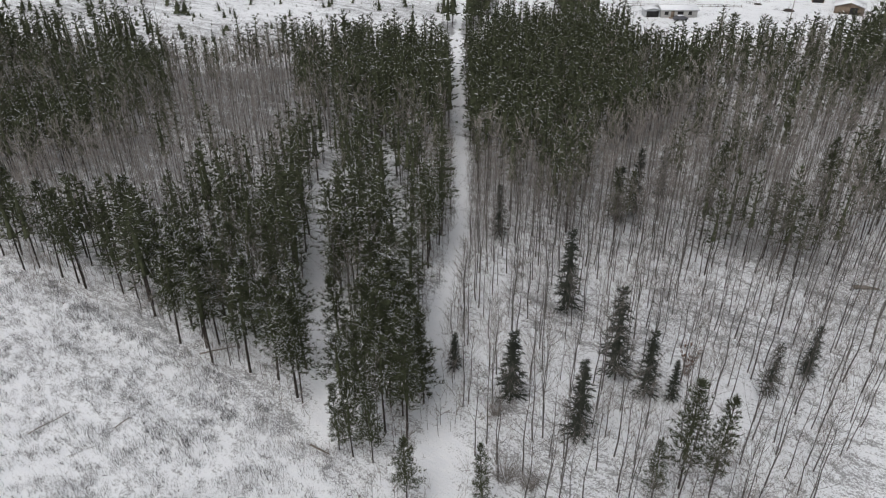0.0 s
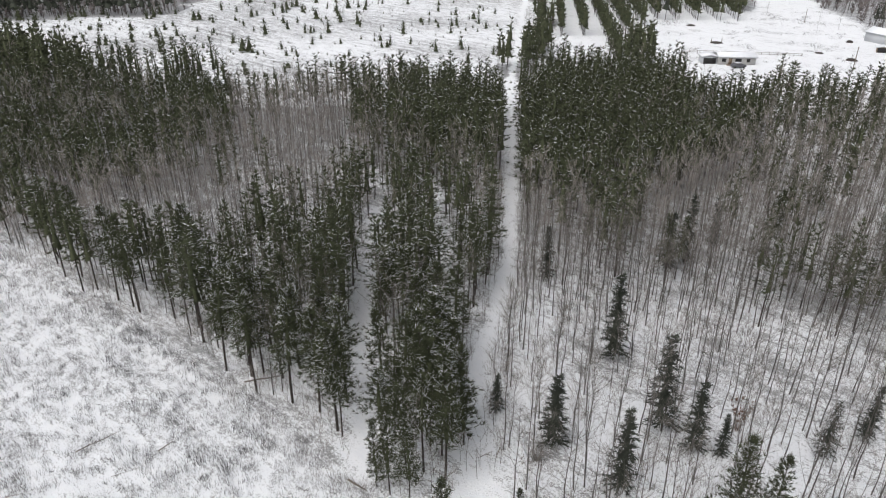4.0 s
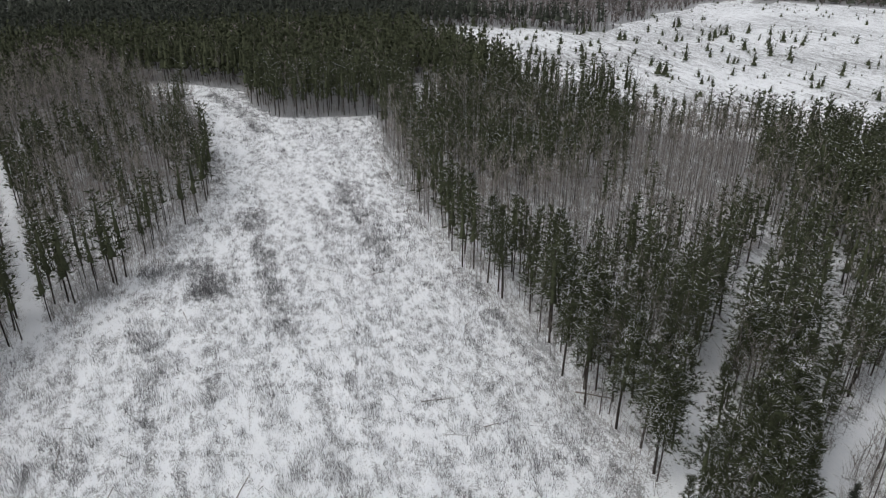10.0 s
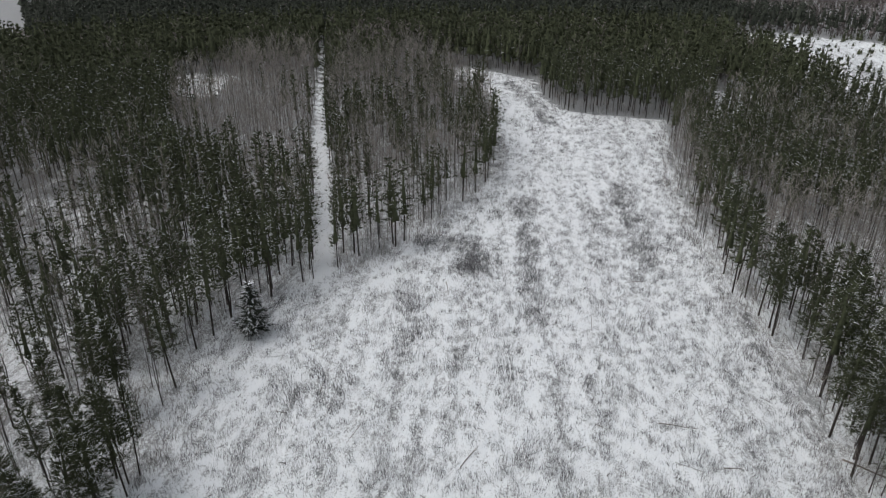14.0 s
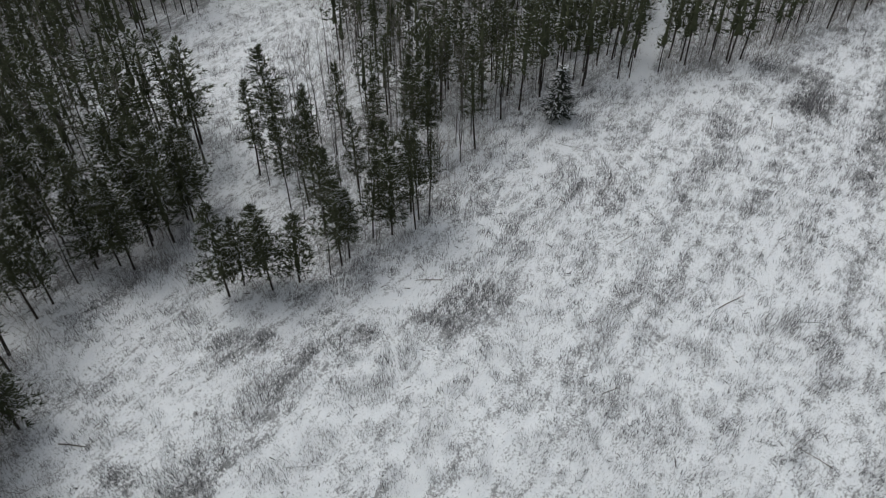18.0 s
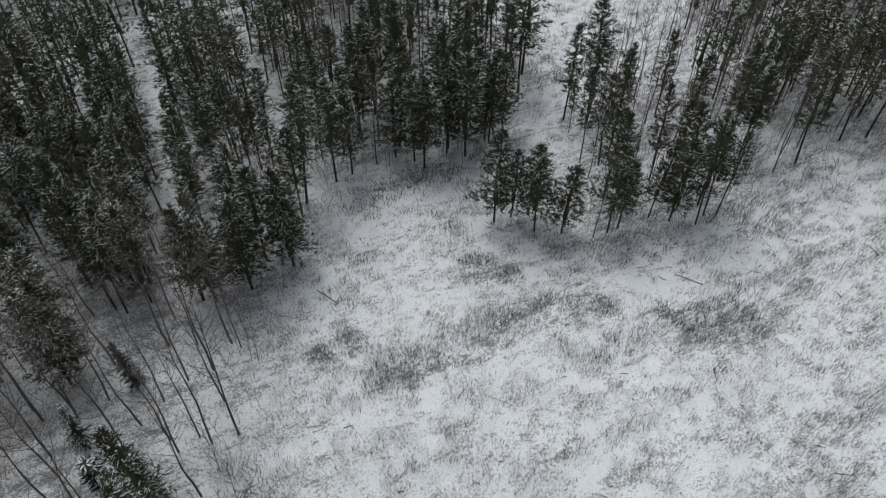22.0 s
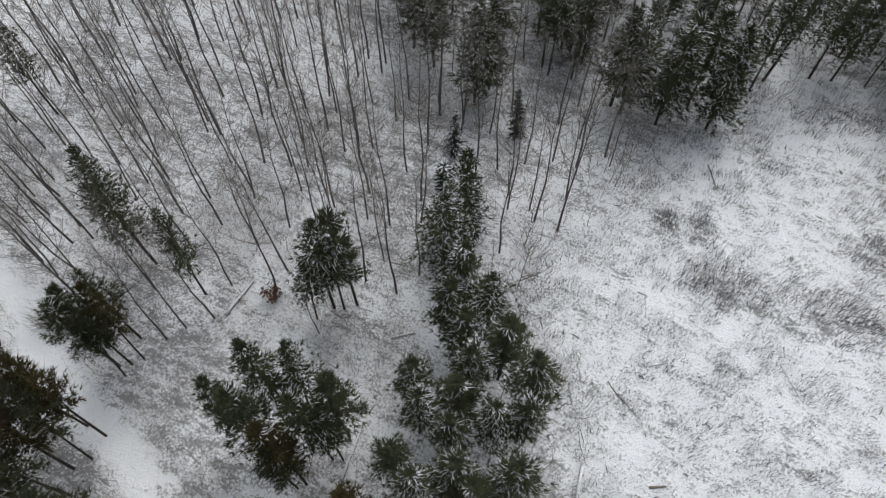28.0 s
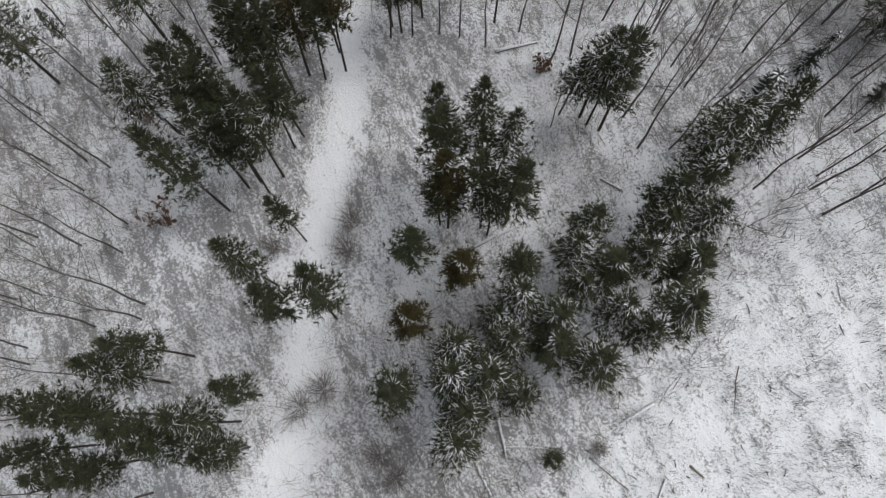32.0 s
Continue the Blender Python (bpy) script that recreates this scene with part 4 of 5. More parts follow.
forest(reach(rest_bare, 240, 5000), (420, 5000), (kit(15, FAR_ASPENS), kit(15, EDGE_ASPENS)), "far_bare_wood", "distant leafless wood, purplish brown", "forest", (M_GREYBARK, M_ALDER), 49, (1.7, 2.7))
p = grid_points(-330, 300, 150, 520, 4.6, rng)
r = np.hypot(p[:, 0], p[:, 1])
p = p[(r > 235) & (r < 500) & clear_of(p) & seen_from_air(p) & ((p[:, 0] < 60) | (rng.random(len(p)) < 0.4))]
scatter("far_brush", kit(15, EDGE_ASPENS), p, rng.uniform(3.0, 6.5, len(p)), 50, "distant brown brush between leafless trees", "undergrowth", (M_GREYBARK, M_ALDER), 2.6)
p = grid_points(-620, 720, 480, 1150, 10.0, rng)
p = p[clear_of(p) & seen_from_air(p)]
scatter("far_brush", kit(15, EDGE_ASPENS), p, rng.uniform(5.0, 8.0, len(p)), 63, "brown haze of distant leafless woods", "undergrowth", (M_GREYBARK, M_ALDER), 4.5)
scatter("plantation_rows", kit(14, FAR_PINES), rows[:, :2], rows[:, 2], 45, "straight rows of young pines in snow", "forest", (M_BARK, M_NEEDLE, M_FROST), 0.95)


# ---- brush, weeds and saplings ----
def tuft(seed, blades, h, spread, width, lean=0.7):
    rng = np.random.default_rng(seed)
    s = Soup()
    for _ in range(blades):
        b = np.append(rng.normal(0, spread * 0.5, 2), 0)
        t = b + np.append(rng.normal(0, spread * lean, 2), h * rng.uniform(0.5, 1.1))
        s.blade(b, t, width)
    return (h, [s.arrays()])


WEEDS = [tuft(200 + i, 12, 0.6, 0.32, 0.022, 0.26) for i in range(6)]
SCRUB = [tuft(210 + i, 10, 1.6, 0.7, 0.034) for i in range(5)]
p = grid_points(-206, 0, -40, 136, 0.42, rng)
r = np.hypot(p[:, 0], p[:, 1])
keep = (inside(p, FIELD) | inside(p, CLEARING)) & (rng.random(len(p)) < np.clip(62 / r, 0.14, 1))
p = p[keep]
u = p @ np.array([[0.545, 0.839], [-0.839, 0.545]]).T
in_band = np.max([np.clip(1.5 - dist_line(p, l) / w, 0, 1) for l, w in BANDS], axis=0)
streak = smooth_noise(u * np.array([1.0, 0.45]), 0.50, 51) * 0.42 + smooth_noise(u * np.array([1.0, 0.06]), 1.6, 54) * 0.20 + smooth_noise(p, 2.6, 52) * 0.12 + 0.32 * rng.random(len(p))
edge = dist_line(p, FIELD, True)
keep = streak + 0.05 * np.clip(1.6 - edge / 3, 0, 1) + 0.04 * (p[:, 1] > 5) + 0.12 * in_band - 0.025 * ((p[:, 1] > 35) & (p[:, 0] > -45)) > 0.597
p, in_band = p[keep], in_band[keep]
scatter("dry_weeds", WEEDS, p, rng.uniform(0.32, 0.75, len(p)) + 0.30 * smooth_noise(p, 4.0, 56) ** 2 + 0.2 * in_band, 53, "dry grey-brown weeds poking through the snow of the field", "weeds", (M_GRASS,), 1.2)


def stick(seed, length):
    """One short dead stick lying almost flat."""
    rng = np.random.default_rng(seed)
    s = Soup()
    s.tube([(-length / 2, 0, 0.02), (0, rng.normal(0, 0.05), 0.07), (length / 2, 0, rng.uniform(0.04, 0.22))], [0.030, 0.028, 0.012], 3)
    return (1.0, [s.arrays()])


q = grid_points(-120, 0, -38, 120, 2.3, rng, 0.5)
q = q[(inside(q, FIELD) | inside(q, CLEARING)) & (rng.random(len(q)) < 0.6)]
scatter("dead_sticks", [stick(260 + i, 0.18 + 0.08 * i) for i in range(6)], q, rng.uniform(0.8, 1.3, len(q)), 62, "short dark dead sticks strewn over the snowy field", "sticks", (M_BARK,), 1.0)
p = grid_points(-130, 60, -110, 130, 1.35, rng)
p = p[~inside(p, FIELD) | (dist_line(p, FIELD, True) < 2.2)]
p = p[np.min([dist_line(p, l) / hw for l, hw in LANES], axis=0) > 0.6]
p = p[~inside(p, CLEARING) & ~inside(p, OPEN_NORTH) & seen_from_air(p)]
p = p[smooth_noise(p, 6, 55) + 0.35 * rng.random(len(p)) > 0.55]
q = grid_points(-14, 42, -46, 18, 0.95, rng)
q = q[~inside(q, FIELD) & (np.min([dist_line(q, l) / hw for l, hw in LANES], axis=0) > 0.6) & (smooth_noise(q, 3.5, 58) + 0.25 * rng.random(len(q)) > 0.50)]
SAPLINGS = [bare_tree(240 + i, h=4, limbs=7, twigs=5, sides=3, spread=0.30, twig_w=0.026) for i in range(6)]
e = grid_points(-215, 0, -45, 140, 1.25, rng)
d = dist_line(e, FIELD, True)
e = e[~inside(e, FIELD) & ~inside(e, CLEARING) & (d < 6.0) & (np.min([dist_line(e, l) / hw for l, hw in LANES], axis=0) > 1.0)]
e = e[rng.random(len(e)) < 0.75 - 0.09 * dist_line(e, FIELD, True)]
side = grid_points(-6, 10, 38, 125, 1.15, rng)
off = dist_line(side, TRAIL_N)
side = side[(off > 1.1) & (off < 3.6) & (rng.random(len(side)) < 0.7)]
e = np.concatenate([e, side])
scatter("edge_saplings", kit(4, SAPLINGS), e, rng.uniform(1.6, 4.5, len(e)), 64, "leafless grey saplings fringing the field and the trail", "undergrowth", (M_GREYBARK, M_TWIG), 1.2)
THICKET = [tuft(220 + i, 34, 1.5, 1.1, 0.016) for i in range(5)]
scatter("thicket", THICKET, q, rng.uniform(0.5, 1.7, len(q)), 59, "tangled grey twigs of low brush in the clearing", "undergrowth", (M_TWIG,), 1.0)
scatter("undergrowth", SCRUB, p, rng.uniform(0.7, 2.2, len(p)), 57, "thin grey saplings and brush under the trees", "undergrowth", (M_TWIG,), 1.0)


# ---- young pines dotted over the open land ----
SHRUB = [pine(230 + i, h=3, base=0.03, radius=1.0 + 0.12 * i, boughs=26, clumps=2, blades=3, length=0.36, width=0.13, snowy=0.3, stroke=0.04, strokes=1, core=0.4, sides=3, rings=3, stubs=0) for i in range(5)]
STOCK["shrub"] = (3, [master("young_pine", m, "small young pine on open snow", "tree", "young pines on the open land", SNOWY)
                      for m in tree_meshes("young_pine", SHRUB, (M_BARK, M_NEEDLE, M_FROST), ("trunk", "crown", "snow"))])
p = grid_points(-200, 15, 165, 455, 9, rng)
p = p[inside(p, OPEN_NORTH) & (dist_line(p, TRAIL) > 7)]
dens = 0.40 + 0.55 * smooth_noise(p, 40, 61) + 0.35 * (p[:, 0] < -60) + 0.25 * (p[:, 1] < 270)
p = p[rng.random(len(p)) < dens * 0.62][:280]
for x, y in p:
    plant("shrub", x, y, 0.8 + 4.6 * RNG.random() ** 2.2, RNG, None, 1.5)
    if RNG.random() < 0.12:
        plant("shrub", x + 1.8, y + 1.0, RNG.uniform(1.5, 5.0), RNG, None, 1.7)


LOW_SHRUB = [pine(270 + i, h=2, base=0.02, radius=0.8 + 0.1 * i, boughs=9, clumps=1, blades=3, length=0.42, width=0.22, snowy=0.3, stroke=0.04, strokes=1, core=0.5, sides=3, rings=2, stubs=0) for i in range(5)]
p = grid_points(-205, 14, 165, 456, 4.2, rng, 0.5)
p = p[inside_ragged(p, OPEN_NORTH, 9.0) & (dist_line(p, TRAIL) > 5)]
thick = smooth_noise(p, 22, 65) + 0.45 * np.clip(1.2 - dist_line(p, OPEN_NORTH, True) / 18, 0, 1) * (p[:, 0] < -20)
p = p[rng.random(len(p)) < 0.55 * np.clip(thick - 0.35, 0, 1) + 0.02]
scatter("low_pine_scrub", kit(2, LOW_SHRUB), p, 0.5 + 1.9 * rng.random(len(p)) ** 2, 66, "low scattered pine scrub over the open snow", "undergrowth", (M_BARK, M_NEEDLE, M_FROST), 1.5)


# ---- fallen wood ----
def limb_mesh(name, pts, radii, mat, sides=6):
    s = Soup()
    s.tube(pts, radii, sides)
    v, f = s.arrays()
    n = len(v)
    ends = [[0, i + 1, i] for i in range(1, sides - 1)] + [[n - sides, n - sides + i, n - sides + i + 1] for i in range(1, sides - 1)]
    return mesh_from(name, v, np.concatenate([f, ends]), [mat])


def fallen_log(x1, y1, x2, y2, r, snow_top, label):
    """A log lying on the ground from one point to the other, with snow along its back."""
    z1, z2 = ground_z(x1, y1) + r * 0.7, ground_z(x2, y2) + r * 0.5
    L = math.hypot(x2 - x1, y2 - y1)
    root = new("fallen_log")
    root.matrix_basis = pose(x1, y1, z1, 0, 0, math.degrees(math.atan2(y2 - y1, x2 - x1)))
    k = RNG.normal(0, 0.012 * L, 3)
    dz = z2 - z1
    line = [(0, 0, 0), (L * 0.33, k[0], dz * 0.33 + 0.02), (L * 0.66, k[1], dz * 0.66 + 0.02), (L, 0, dz)]
    part("stem", limb_mesh("log_stem", line, [r, r * 0.85, r * 0.65, r * 0.4], M_LOG), root)
    if snow_top:
        up = [(a, b, c + r * 0.55) for a, b, c in line]
        part("snow", limb_mesh("log_snow", up, [r * 0.8, r * 0.8, r * 0.65, r * 0.35], M_FROST), root, "strip of white snow along the top")
    for _ in range(3):
        u = RNG.uniform(0.4, 0.95)
        b = np.array([L * u, 0, dz * u])
        e = b + np.array([RNG.uniform(0.2, 0.6), RNG.choice([-1, 1]) * RNG.uniform(0.3, 0.9), RNG.uniform(0.05, 0.35)]) * min(1.0, L / 4)
        part("branch", limb_mesh("log_branch", [b, (b + e) / 2 + (0, 0, 0.03), e], [r * 0.3, r * 0.2, r * 0.08], M_LOG, 4), root)
    return tagged(root, label, "log", "fallen wood")


for x1, y1, x2, y2, r in ((11, -26, 8.6, -28.4, 0.16), (4.4, -11.6, 2.2, -15.2, 0.12), (-1, -21, -3, -21, 0.1), (-3, -2.2, -5.2, 0.2, 0.13), (-3, 1, -6.3, 3.4, 0.12),
                          (-12, -8.4, -10.6, -6, 0.13), (4.0, 54, 4.3, 49, 0.14), (-15, -4.4, -15.2, -2.2, 0.09), (-4.5, -0.5, -7.2, -2.0, 0.10), (20, 5, 23, 12, 0.11)):
    fallen_log(x1, y1, x2, y2, r, True, "fallen tree trunk with snow lying along it")
for x1, y1, x2, y2, r in ((-16, -6, -17.2, -5.8, 0.10), (52, 74, 55, 73.5, 0.3), (-27, 61, -23, 62.5, 0.1), (-12.5, 47.5, -10.5, 46.2, 0.12)):
    fallen_log(x1, y1, x2, y2, r, False, "dark bare log lying in the snow")
for _ in range(46):
    while True:
        x, y = RNG.uniform(-100, -12), RNG.uniform(-32, 110)
        if inside(np.array([[x, y]]), FIELD)[0] and dist_line(np.array([[x, y]]), FIELD, True)[0] > 3:
            break
    a, L = RNG.uniform(0, 6.3), RNG.uniform(0.9, 4.2)
    fallen_log(x, y, x + L * math.cos(a), y + L * math.sin(a), RNG.uniform(0.03, 0.06), RNG.random() < 0.5, "weathered stick lying in the snowy field")


# ---- bushes and leafy saplings ----
def bush(x, y, r, h, n, mat, label, leaves=0, name="bush"):
    root = new(name)
    root.matrix_basis = pose(x, y, ground_z(x, y), 0, 0, RNG.uniform(0, 360))
    s = Soup()
    lv = Soup()
    for _ in range(n):
        a, q = RNG.uniform(0, 6.283), RNG.uniform(0, 0.35) * r
        b = np.array([q * math.cos(a), q * math.sin(a), -0.05])
        a += RNG.normal(0, 0.5)
        t = np.array([r * RNG.uniform(0.3, 1) * math.cos(a), r * RNG.uniform(0.3, 1) * math.sin(a), h * RNG.uniform(0.5, 1)])
        m = (b + t) / 2 + np.array([0, 0, 0.12 * h])
        s.tube([b, m, t], [0.022, 0.015, 0.006], 3)
        for _ in range(3):
            e = m + (t - m) * RNG.uniform(0, 1)
            s.blade(e, e + np.append(RNG.normal(0, 0.25 * r, 2), RNG.uniform(0.05, 0.35) * h), 0.02)
        for _ in range(leaves):
            c = m + (t - m) * RNG.uniform(0.1, 1.1) + RNG.normal(0, 0.12, 3)
            d, e = RNG.normal(0, 0.10, 3), RNG.normal(0, 0.07, 3)
            lv.add([c - d, c + e, c + d, c - e], [(0, 1, 2), (0, 2, 3)])
    part("stem", mesh_from("bush_stems", *s.arrays(), [mat]), root, "", "stuff")
    if leaves:
        part("leaves", mesh_from("bush_leaves", *lv.arrays(), [M_LEAF]), root, "withered russet leaves", "stuff")
    return tagged(root, label, "bush", "bushes of the clearing")


for x, y, r, h in ((9.0, 4.6, 2.0, 2.2), (8.2, 2.6, 1.7, 2.0), (5.5, 43.2, 2.2, 2.2), (7.5, 42.4, 1.8, 2.0), (13.2, -8.6, 1.7, 1.8), (12.2, -6.6, 1.6, 1.7), (2.4, 4.4, 1.9, 1.8), (0.6, 5.2, 1.8, 1.8),
                   (5.2, 51.4, 1.2, 1.6), (16.8, -4.0, 1.4, 1.5), (-10.2, -3.8, 0.9, 1.0), (24.5, -28.8, 1.6, 1.8), (29, 21, 1.8, 2.0)):
    bush(x, y, r, h, 70, M_TWIG, "grey leafless bush standing in snow")
for x, y, r, h in ((7.2, -26.4, 0.9, 1.6), (24.6, -1.4, 1.3, 3.0), (25.8, 57.5, 1.3, 4.0), (30.5, -7.0, 1.2, 2.4)):
    bush(x, y, r, h, 26, M_TWIGRED, "sapling that keeps its withered russet leaves", 5, "leafy_sapling")
for x, y in ((-13.9, -18.2), (-9.5, 0.0), (-13.6, -1.2), (-34, -20)):
    bush(x, y, 0.28, 0.35, 14, M_TWIG, "small dark stump overgrown with twigs", 0, "stump")


# ---- farm buildings by the open yard ----
def box(x0, x1, y0, y1, z0, z1):
    v = np.array([(x, y, z) for z in (z0, z1) for y in (y0, y1) for x in (x0, x1)], float)
    f = np.array([(0, 2, 3), (0, 3, 1), (4, 5, 7), (4, 7, 6), (0, 1, 5), (0, 5, 4), (2, 6, 7), (2, 7, 3), (0, 4, 6), (0, 6, 2), (1, 3, 7), (1, 7, 5)])
    return v, f


def box_part(name, dims, mat, parent, label=""):
    return part(name, mesh_from(name, *box(*dims), [mat]), parent, label)


def gable_part(name, w, d, z, rise, over, thick, mat, parent, label=""):
    """A gabled slab roof whose ridge runs along y."""
    s = Soup()
    for sg in (-1, 1):
        a = np.array([(0, z + rise), (sg * (w / 2 + over), z - rise * over / (w / 2))])
        q = [(a[0][0], y, a[0][1] + t) for t in (0, thick) for y in (-d / 2 - over, d / 2 + over)] + [(a[1][0], y, a[1][1] + t) for t in (0, thick) for y in (-d / 2 - over, d / 2 + over)]
        s.add(q, [(0, 1, 5), (0, 5, 4), (2, 7, 3), (2, 6, 7), (4, 5, 7), (4, 7, 6), (0, 4, 6), (0, 6, 2), (1, 3, 7), (1, 7, 5)])
    return part(name, mesh_from(name, *s.arrays(), [mat]), parent, label)


def building(name, x, y, turn, w, d, h, rise, wall_mat, label, doors=(), windows=()):
    """A gabled building, its gable towards -y before it is turned."""
    root = new(name)
    root.matrix_basis = pose(x, y, ground_z(x, y) - 0.1, 0, 0, turn)
    t = 0.15
    for k, dims in enumerate(((-w / 2, w / 2, -d / 2, -d / 2 + t, 0, h), (-w / 2, w / 2, d / 2 - t, d / 2, 0, h), (-w / 2, -w / 2 + t, -d / 2 + t, d / 2 - t, 0, h), (w / 2 - t, w / 2, -d / 2 + t, d / 2 - t, 0, h))):
        box_part("wall", dims, wall_mat, root)
    for sg in (-1, 1):
        yy = sg * (d / 2 - t / 2)
        v = [(-w / 2, yy - t / 2, h), (w / 2, yy - t / 2, h), (0, yy - t / 2, h + rise), (-w / 2, yy + t / 2, h), (w / 2, yy + t / 2, h), (0, yy + t / 2, h + rise)]
        part("gable", mesh_from("gable", v, [(0, 1, 2), (3, 5, 4), (0, 2, 5), (0, 5, 3), (1, 4, 5), (1, 5, 2)], [wall_mat]), root)
    gable_part("roof", w, d, h, rise, 0.4, 0.12, M_METAL, root)
    gable_part("roof_snow", w, d, h + 0.13, rise, 0.36, 0.22, M_SNOW, root, "thick white snow on the roof")
    # dark panels on the uncut wall stand in for shade inside open doorways
    for x0, x1, z0, z1 in doors:
        box_part("door", (x0, x1, -d / 2 - 0.05, -d / 2 + 0.02, z0, z1), M_DARK, root, "dark panel painted as the shade inside an open doorway")
    for x0, x1, z0, z1 in windows:
        box_part("window", (x0, x1, -d / 2 - 0.04, -d / 2 + 0.02, z0, z1), M_DARK, root, "dark window pane")
    return tagged(root, label, "building")


building("house", 73.2, 227.2, 90, 6.2, 11.0, 2.5, 0.7, M_WALL, "low white single-storey house under a snowy roof")
building("shed", 65.2, 227.2, 0, 4.6, 4.2, 2.3, 0.5, M_METAL, "small open-fronted shed beside the house", doors=((-1.9, 1.9, 0.1, 2.0),))
building("barn", 133.4, 263.0, 28, 6.6, 8.0, 3.2, 1.3, M_METAL, "grey metal barn with snow on its roof", doors=((-2.6, -0.4, 0.1, 2.8),))
building("barn_annex", 136.6, 256.6, 28, 5.2, 4.4, 2.4, 0.6, M_METAL, "lower grey annex in front of the barn", doors=((-0.8, 1.6, 0.1, 2.2),))
building("garage", 129.5, 231.5, -28, 8.4, 7.0, 2.3, 1.3, M_WOOD, "brown board garage with a snowy gable roof", doors=((0.2, 2.4, 0.1, 2.2),))
building("hut", 126.5, 246.5, -20, 3.6, 2.6, 1.7, 0.3, M_WOOD, "small dark hut in the yard", doors=((-1.6, 1.6, 0.1, 1.6),))

for k, (x, y) in enumerate([(-534, 954), (-520, 967), (-523, 995), (-525, 1025), (406, 870), (431, 882), (457, 893), (475, 882)]):
    building("house", x, y, 25 * k, 9.0 + k % 3, 14.0, 3.2, 2.2, M_WALL if k % 2 else M_METAL, "distant pale house with a snowy roof beyond the woods")

house_extra = new("porch")
house_extra.matrix_basis = pose(73.2, 223.4, ground_z(73, 223), 0, 0, 0)
for k, (a, b, c, d2) in enumerate(((-4.6, -3.4, 0.9, 1.9), (-0.6, 1.2, 0.9, 1.9), (2.8, 3.8, 0.9, 1.9))):
    box_part("window", (a, b, 0.62, 0.72, c, d2), M_DARK, house_extra, "dark window pane")
box_part("door", (-2.6, -1.6, 0.62, 0.72, 0.1, 2.05), M_WOOD, house_extra)
box_part("deck", (-3.2, -1.0, -0.6, 0.6, -0.1, 0.28), M_WOOD, house_extra)
tagged(house_extra, "front of the house with a small deck", "porch")


def car(x, y, turn, mat, label):
    root = new("car")
    root.matrix_basis = pose(x, y, ground_z(x, y), 0, 0, turn)
    bm = bmesh.new()
    prof = [(-2.2, 0.35), (-2.2, 0.85), (-1.9, 1.0), (-1.2, 1.5), (0.6, 1.5), (1.2, 1.0), (2.1, 0.9), (2.2, 0.4)]
    ring = [[bm.verts.new((px, sy, pz)) for px, pz in prof] for sy in (-0.85, 0.85)]
    bm.faces.new(ring[0])
    bm.faces.new(ring[1][::-1])
    for i in range(len(prof)):
        j = (i + 1) % len(prof)
        bm.faces.new((ring[0][j], ring[0][i], ring[1][i], ring[1][j]))
    bmesh.ops.bevel(bm, geom=list(bm.edges), offset=0.06, segments=1, affect="EDGES")
    me = bpy.data.meshes.new("car_body")
    bm.to_mesh(me)
    bm.free()
    me.materials.append(mat)
    part("body", me, root)
    for wx in (-1.4, 1.4):
        for wy in (-0.8, 0.8):
            part("wheel", limb_mesh("wheel", [(wx, wy - 0.11, 0.33), (wx, wy + 0.11, 0.33)], [0.33, 0.33], M_DARK, 10), root)
    box_part("snow", (-1.1, 0.5, -0.7, 0.7, 1.5, 1.62), M_SNOW, root, "snow on the roof")
    return tagged(root, label, "car")


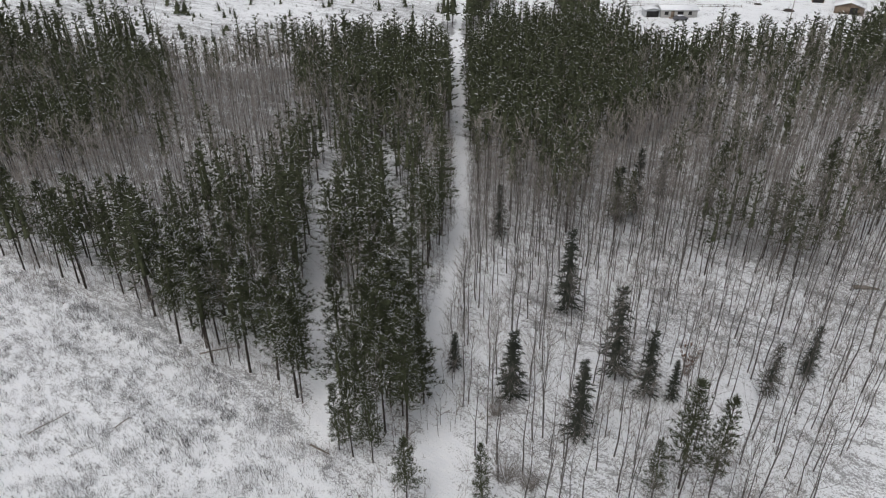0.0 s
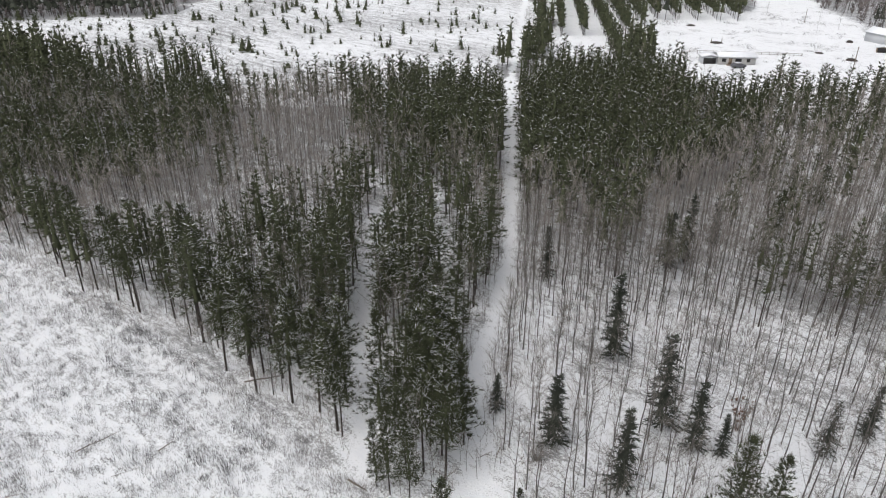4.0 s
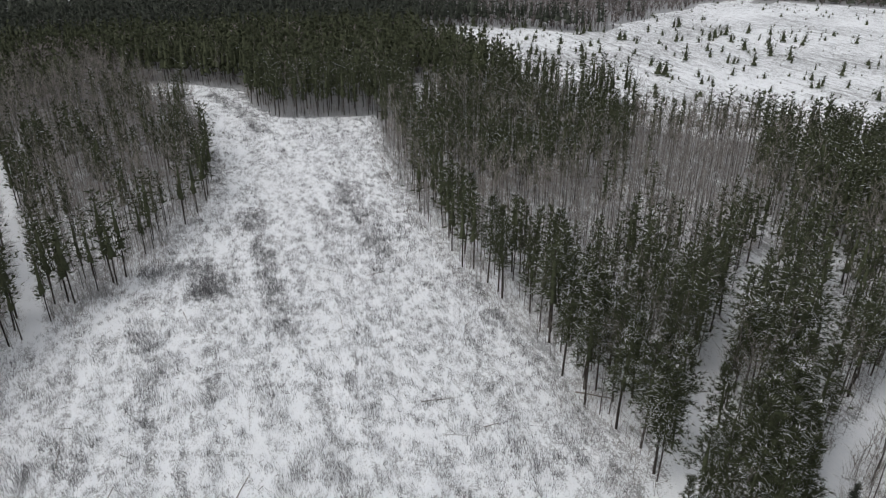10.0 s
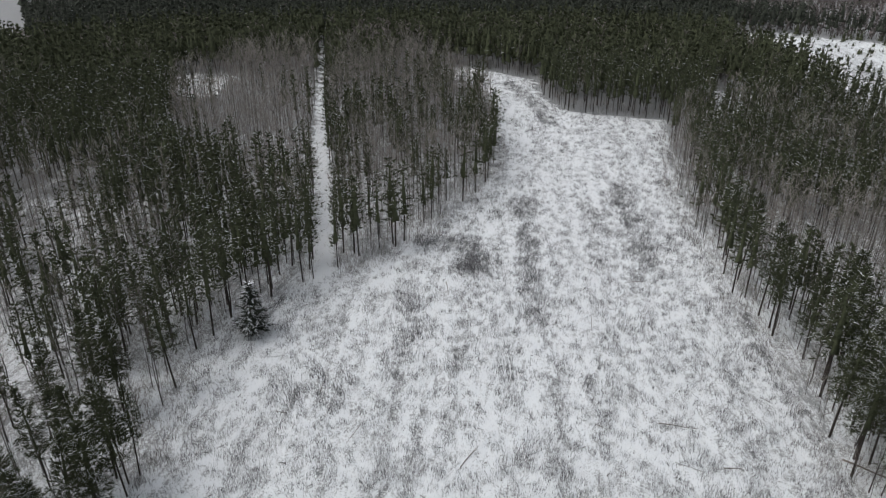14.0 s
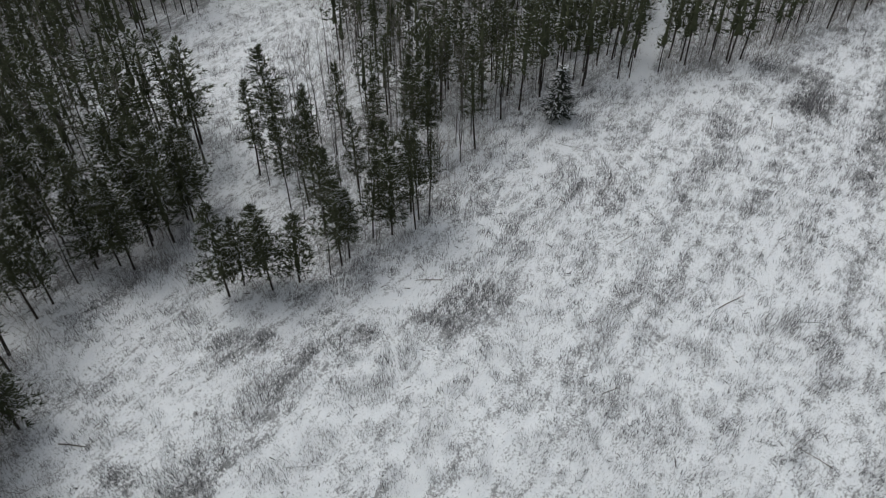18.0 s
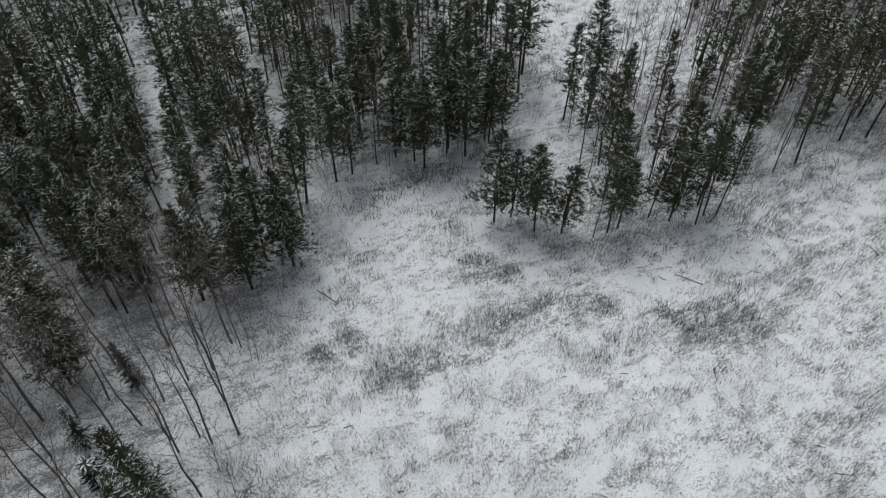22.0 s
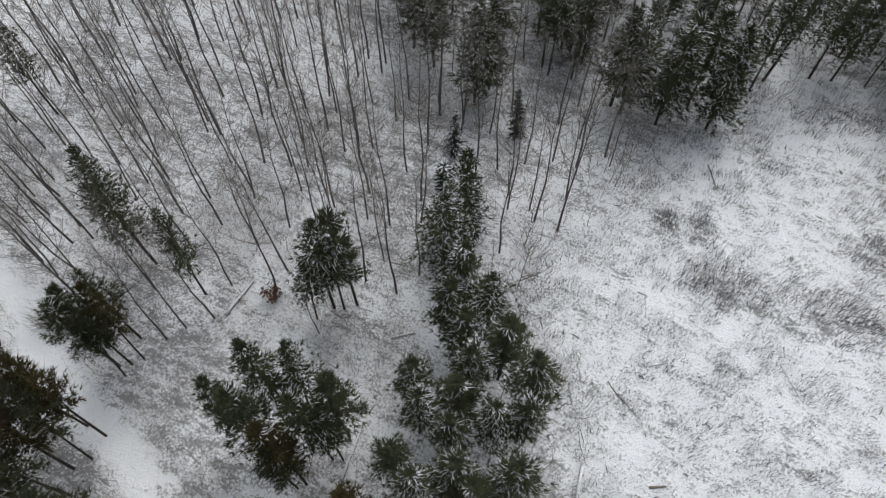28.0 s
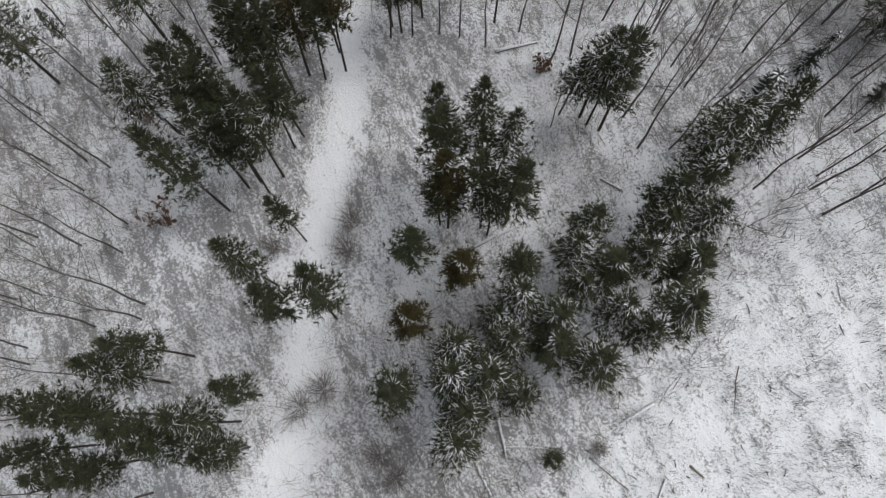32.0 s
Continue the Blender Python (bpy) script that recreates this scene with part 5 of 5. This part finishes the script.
car(72.5, 220.2, 10, M_PAINT, "dark parked car with snow on its roof")
car(9.2, 250, 80, M_METAL, "pale parked car by the snowy track")
for x, y, r, h in ((74, 288, 1.6, 0.5), (111, 233, 1.8, 0.7), (122.5, 262, 1.2, 0.8), (75.5, 257, 2.2, 0.35), (105, 243, 1.4, 0.4)):
    bm = bmesh.new()
    bmesh.ops.create_icosphere(bm, subdivisions=2, radius=1.0)
    for v in bm.verts:
        k = 1 + 0.3 * noise.noise(v.co * 1.7 + Vector((x, y, 0)))
        v.co = Vector((v.co.x * r * k, v.co.y * r * k, max(v.co.z, -0.2) * h * k))
    me = bpy.data.meshes.new("heap")
    bm.to_mesh(me)
    bm.free()
    me.materials.append(M_BARK)
    ob = new("scrap_mound", me)
    ob.location = (x, y, ground_z(x, y))
    tagged(ob, "dark mound of scrap half under snow", "mound", "mounds in the yard")
p = grid_points(60, 160, 215, 340, 1.6, rng)
p = p[inside(p, YARD) & (smooth_noise(p, 6.0, 71) + 0.25 * rng.random(len(p)) + 0.12 * (p[:, 1] > 275) > 0.90)]
scatter("yard_weeds", WEEDS, p, rng.uniform(0.3, 0.8, len(p)), 72, "dry weeds poking through the snow of the yard", "weeds", (M_GRASS,), 2.0)
fence = new("fence")
fence.matrix_basis = pose(60, 240, ground_z(75, 238), 0, 0, -4)
for k in range(16):
    box_part("post", (k * 2.5 - 0.06, k * 2.5 + 0.06, -0.06, 0.06, -0.2, 1.15), M_LOG, fence)
for z in (0.5, 1.0):
    box_part("rail", (0, 37.5, 0.065, 0.105, z - 0.05, z + 0.05), M_LOG, fence)
tagged(fence, "low weathered board fence behind the house", "fence")
for x, y, h in ((103, 214, 8), (74, 257.5, 1.6), (77.5, 257.5, 1.6), (121, 300, 5)):
    ob = new("post", limb_mesh("post", [(0, 0, -0.2), (0, 0, h / 2), (0, 0, h)], [0.12, 0.11, 0.09], M_LOG))
    ob.location = (x, y, ground_z(x, y))
    tagged(ob, "wooden post standing in the snowy yard", "post", "posts in the yard")
for x, y, h in ((121, 287, 7), (128, 285, 8), (113, 320, 6), (146, 262, 9), (150, 240, 8), (96, 200, 9)):
    plant("aspen", x, y, h, RNG)
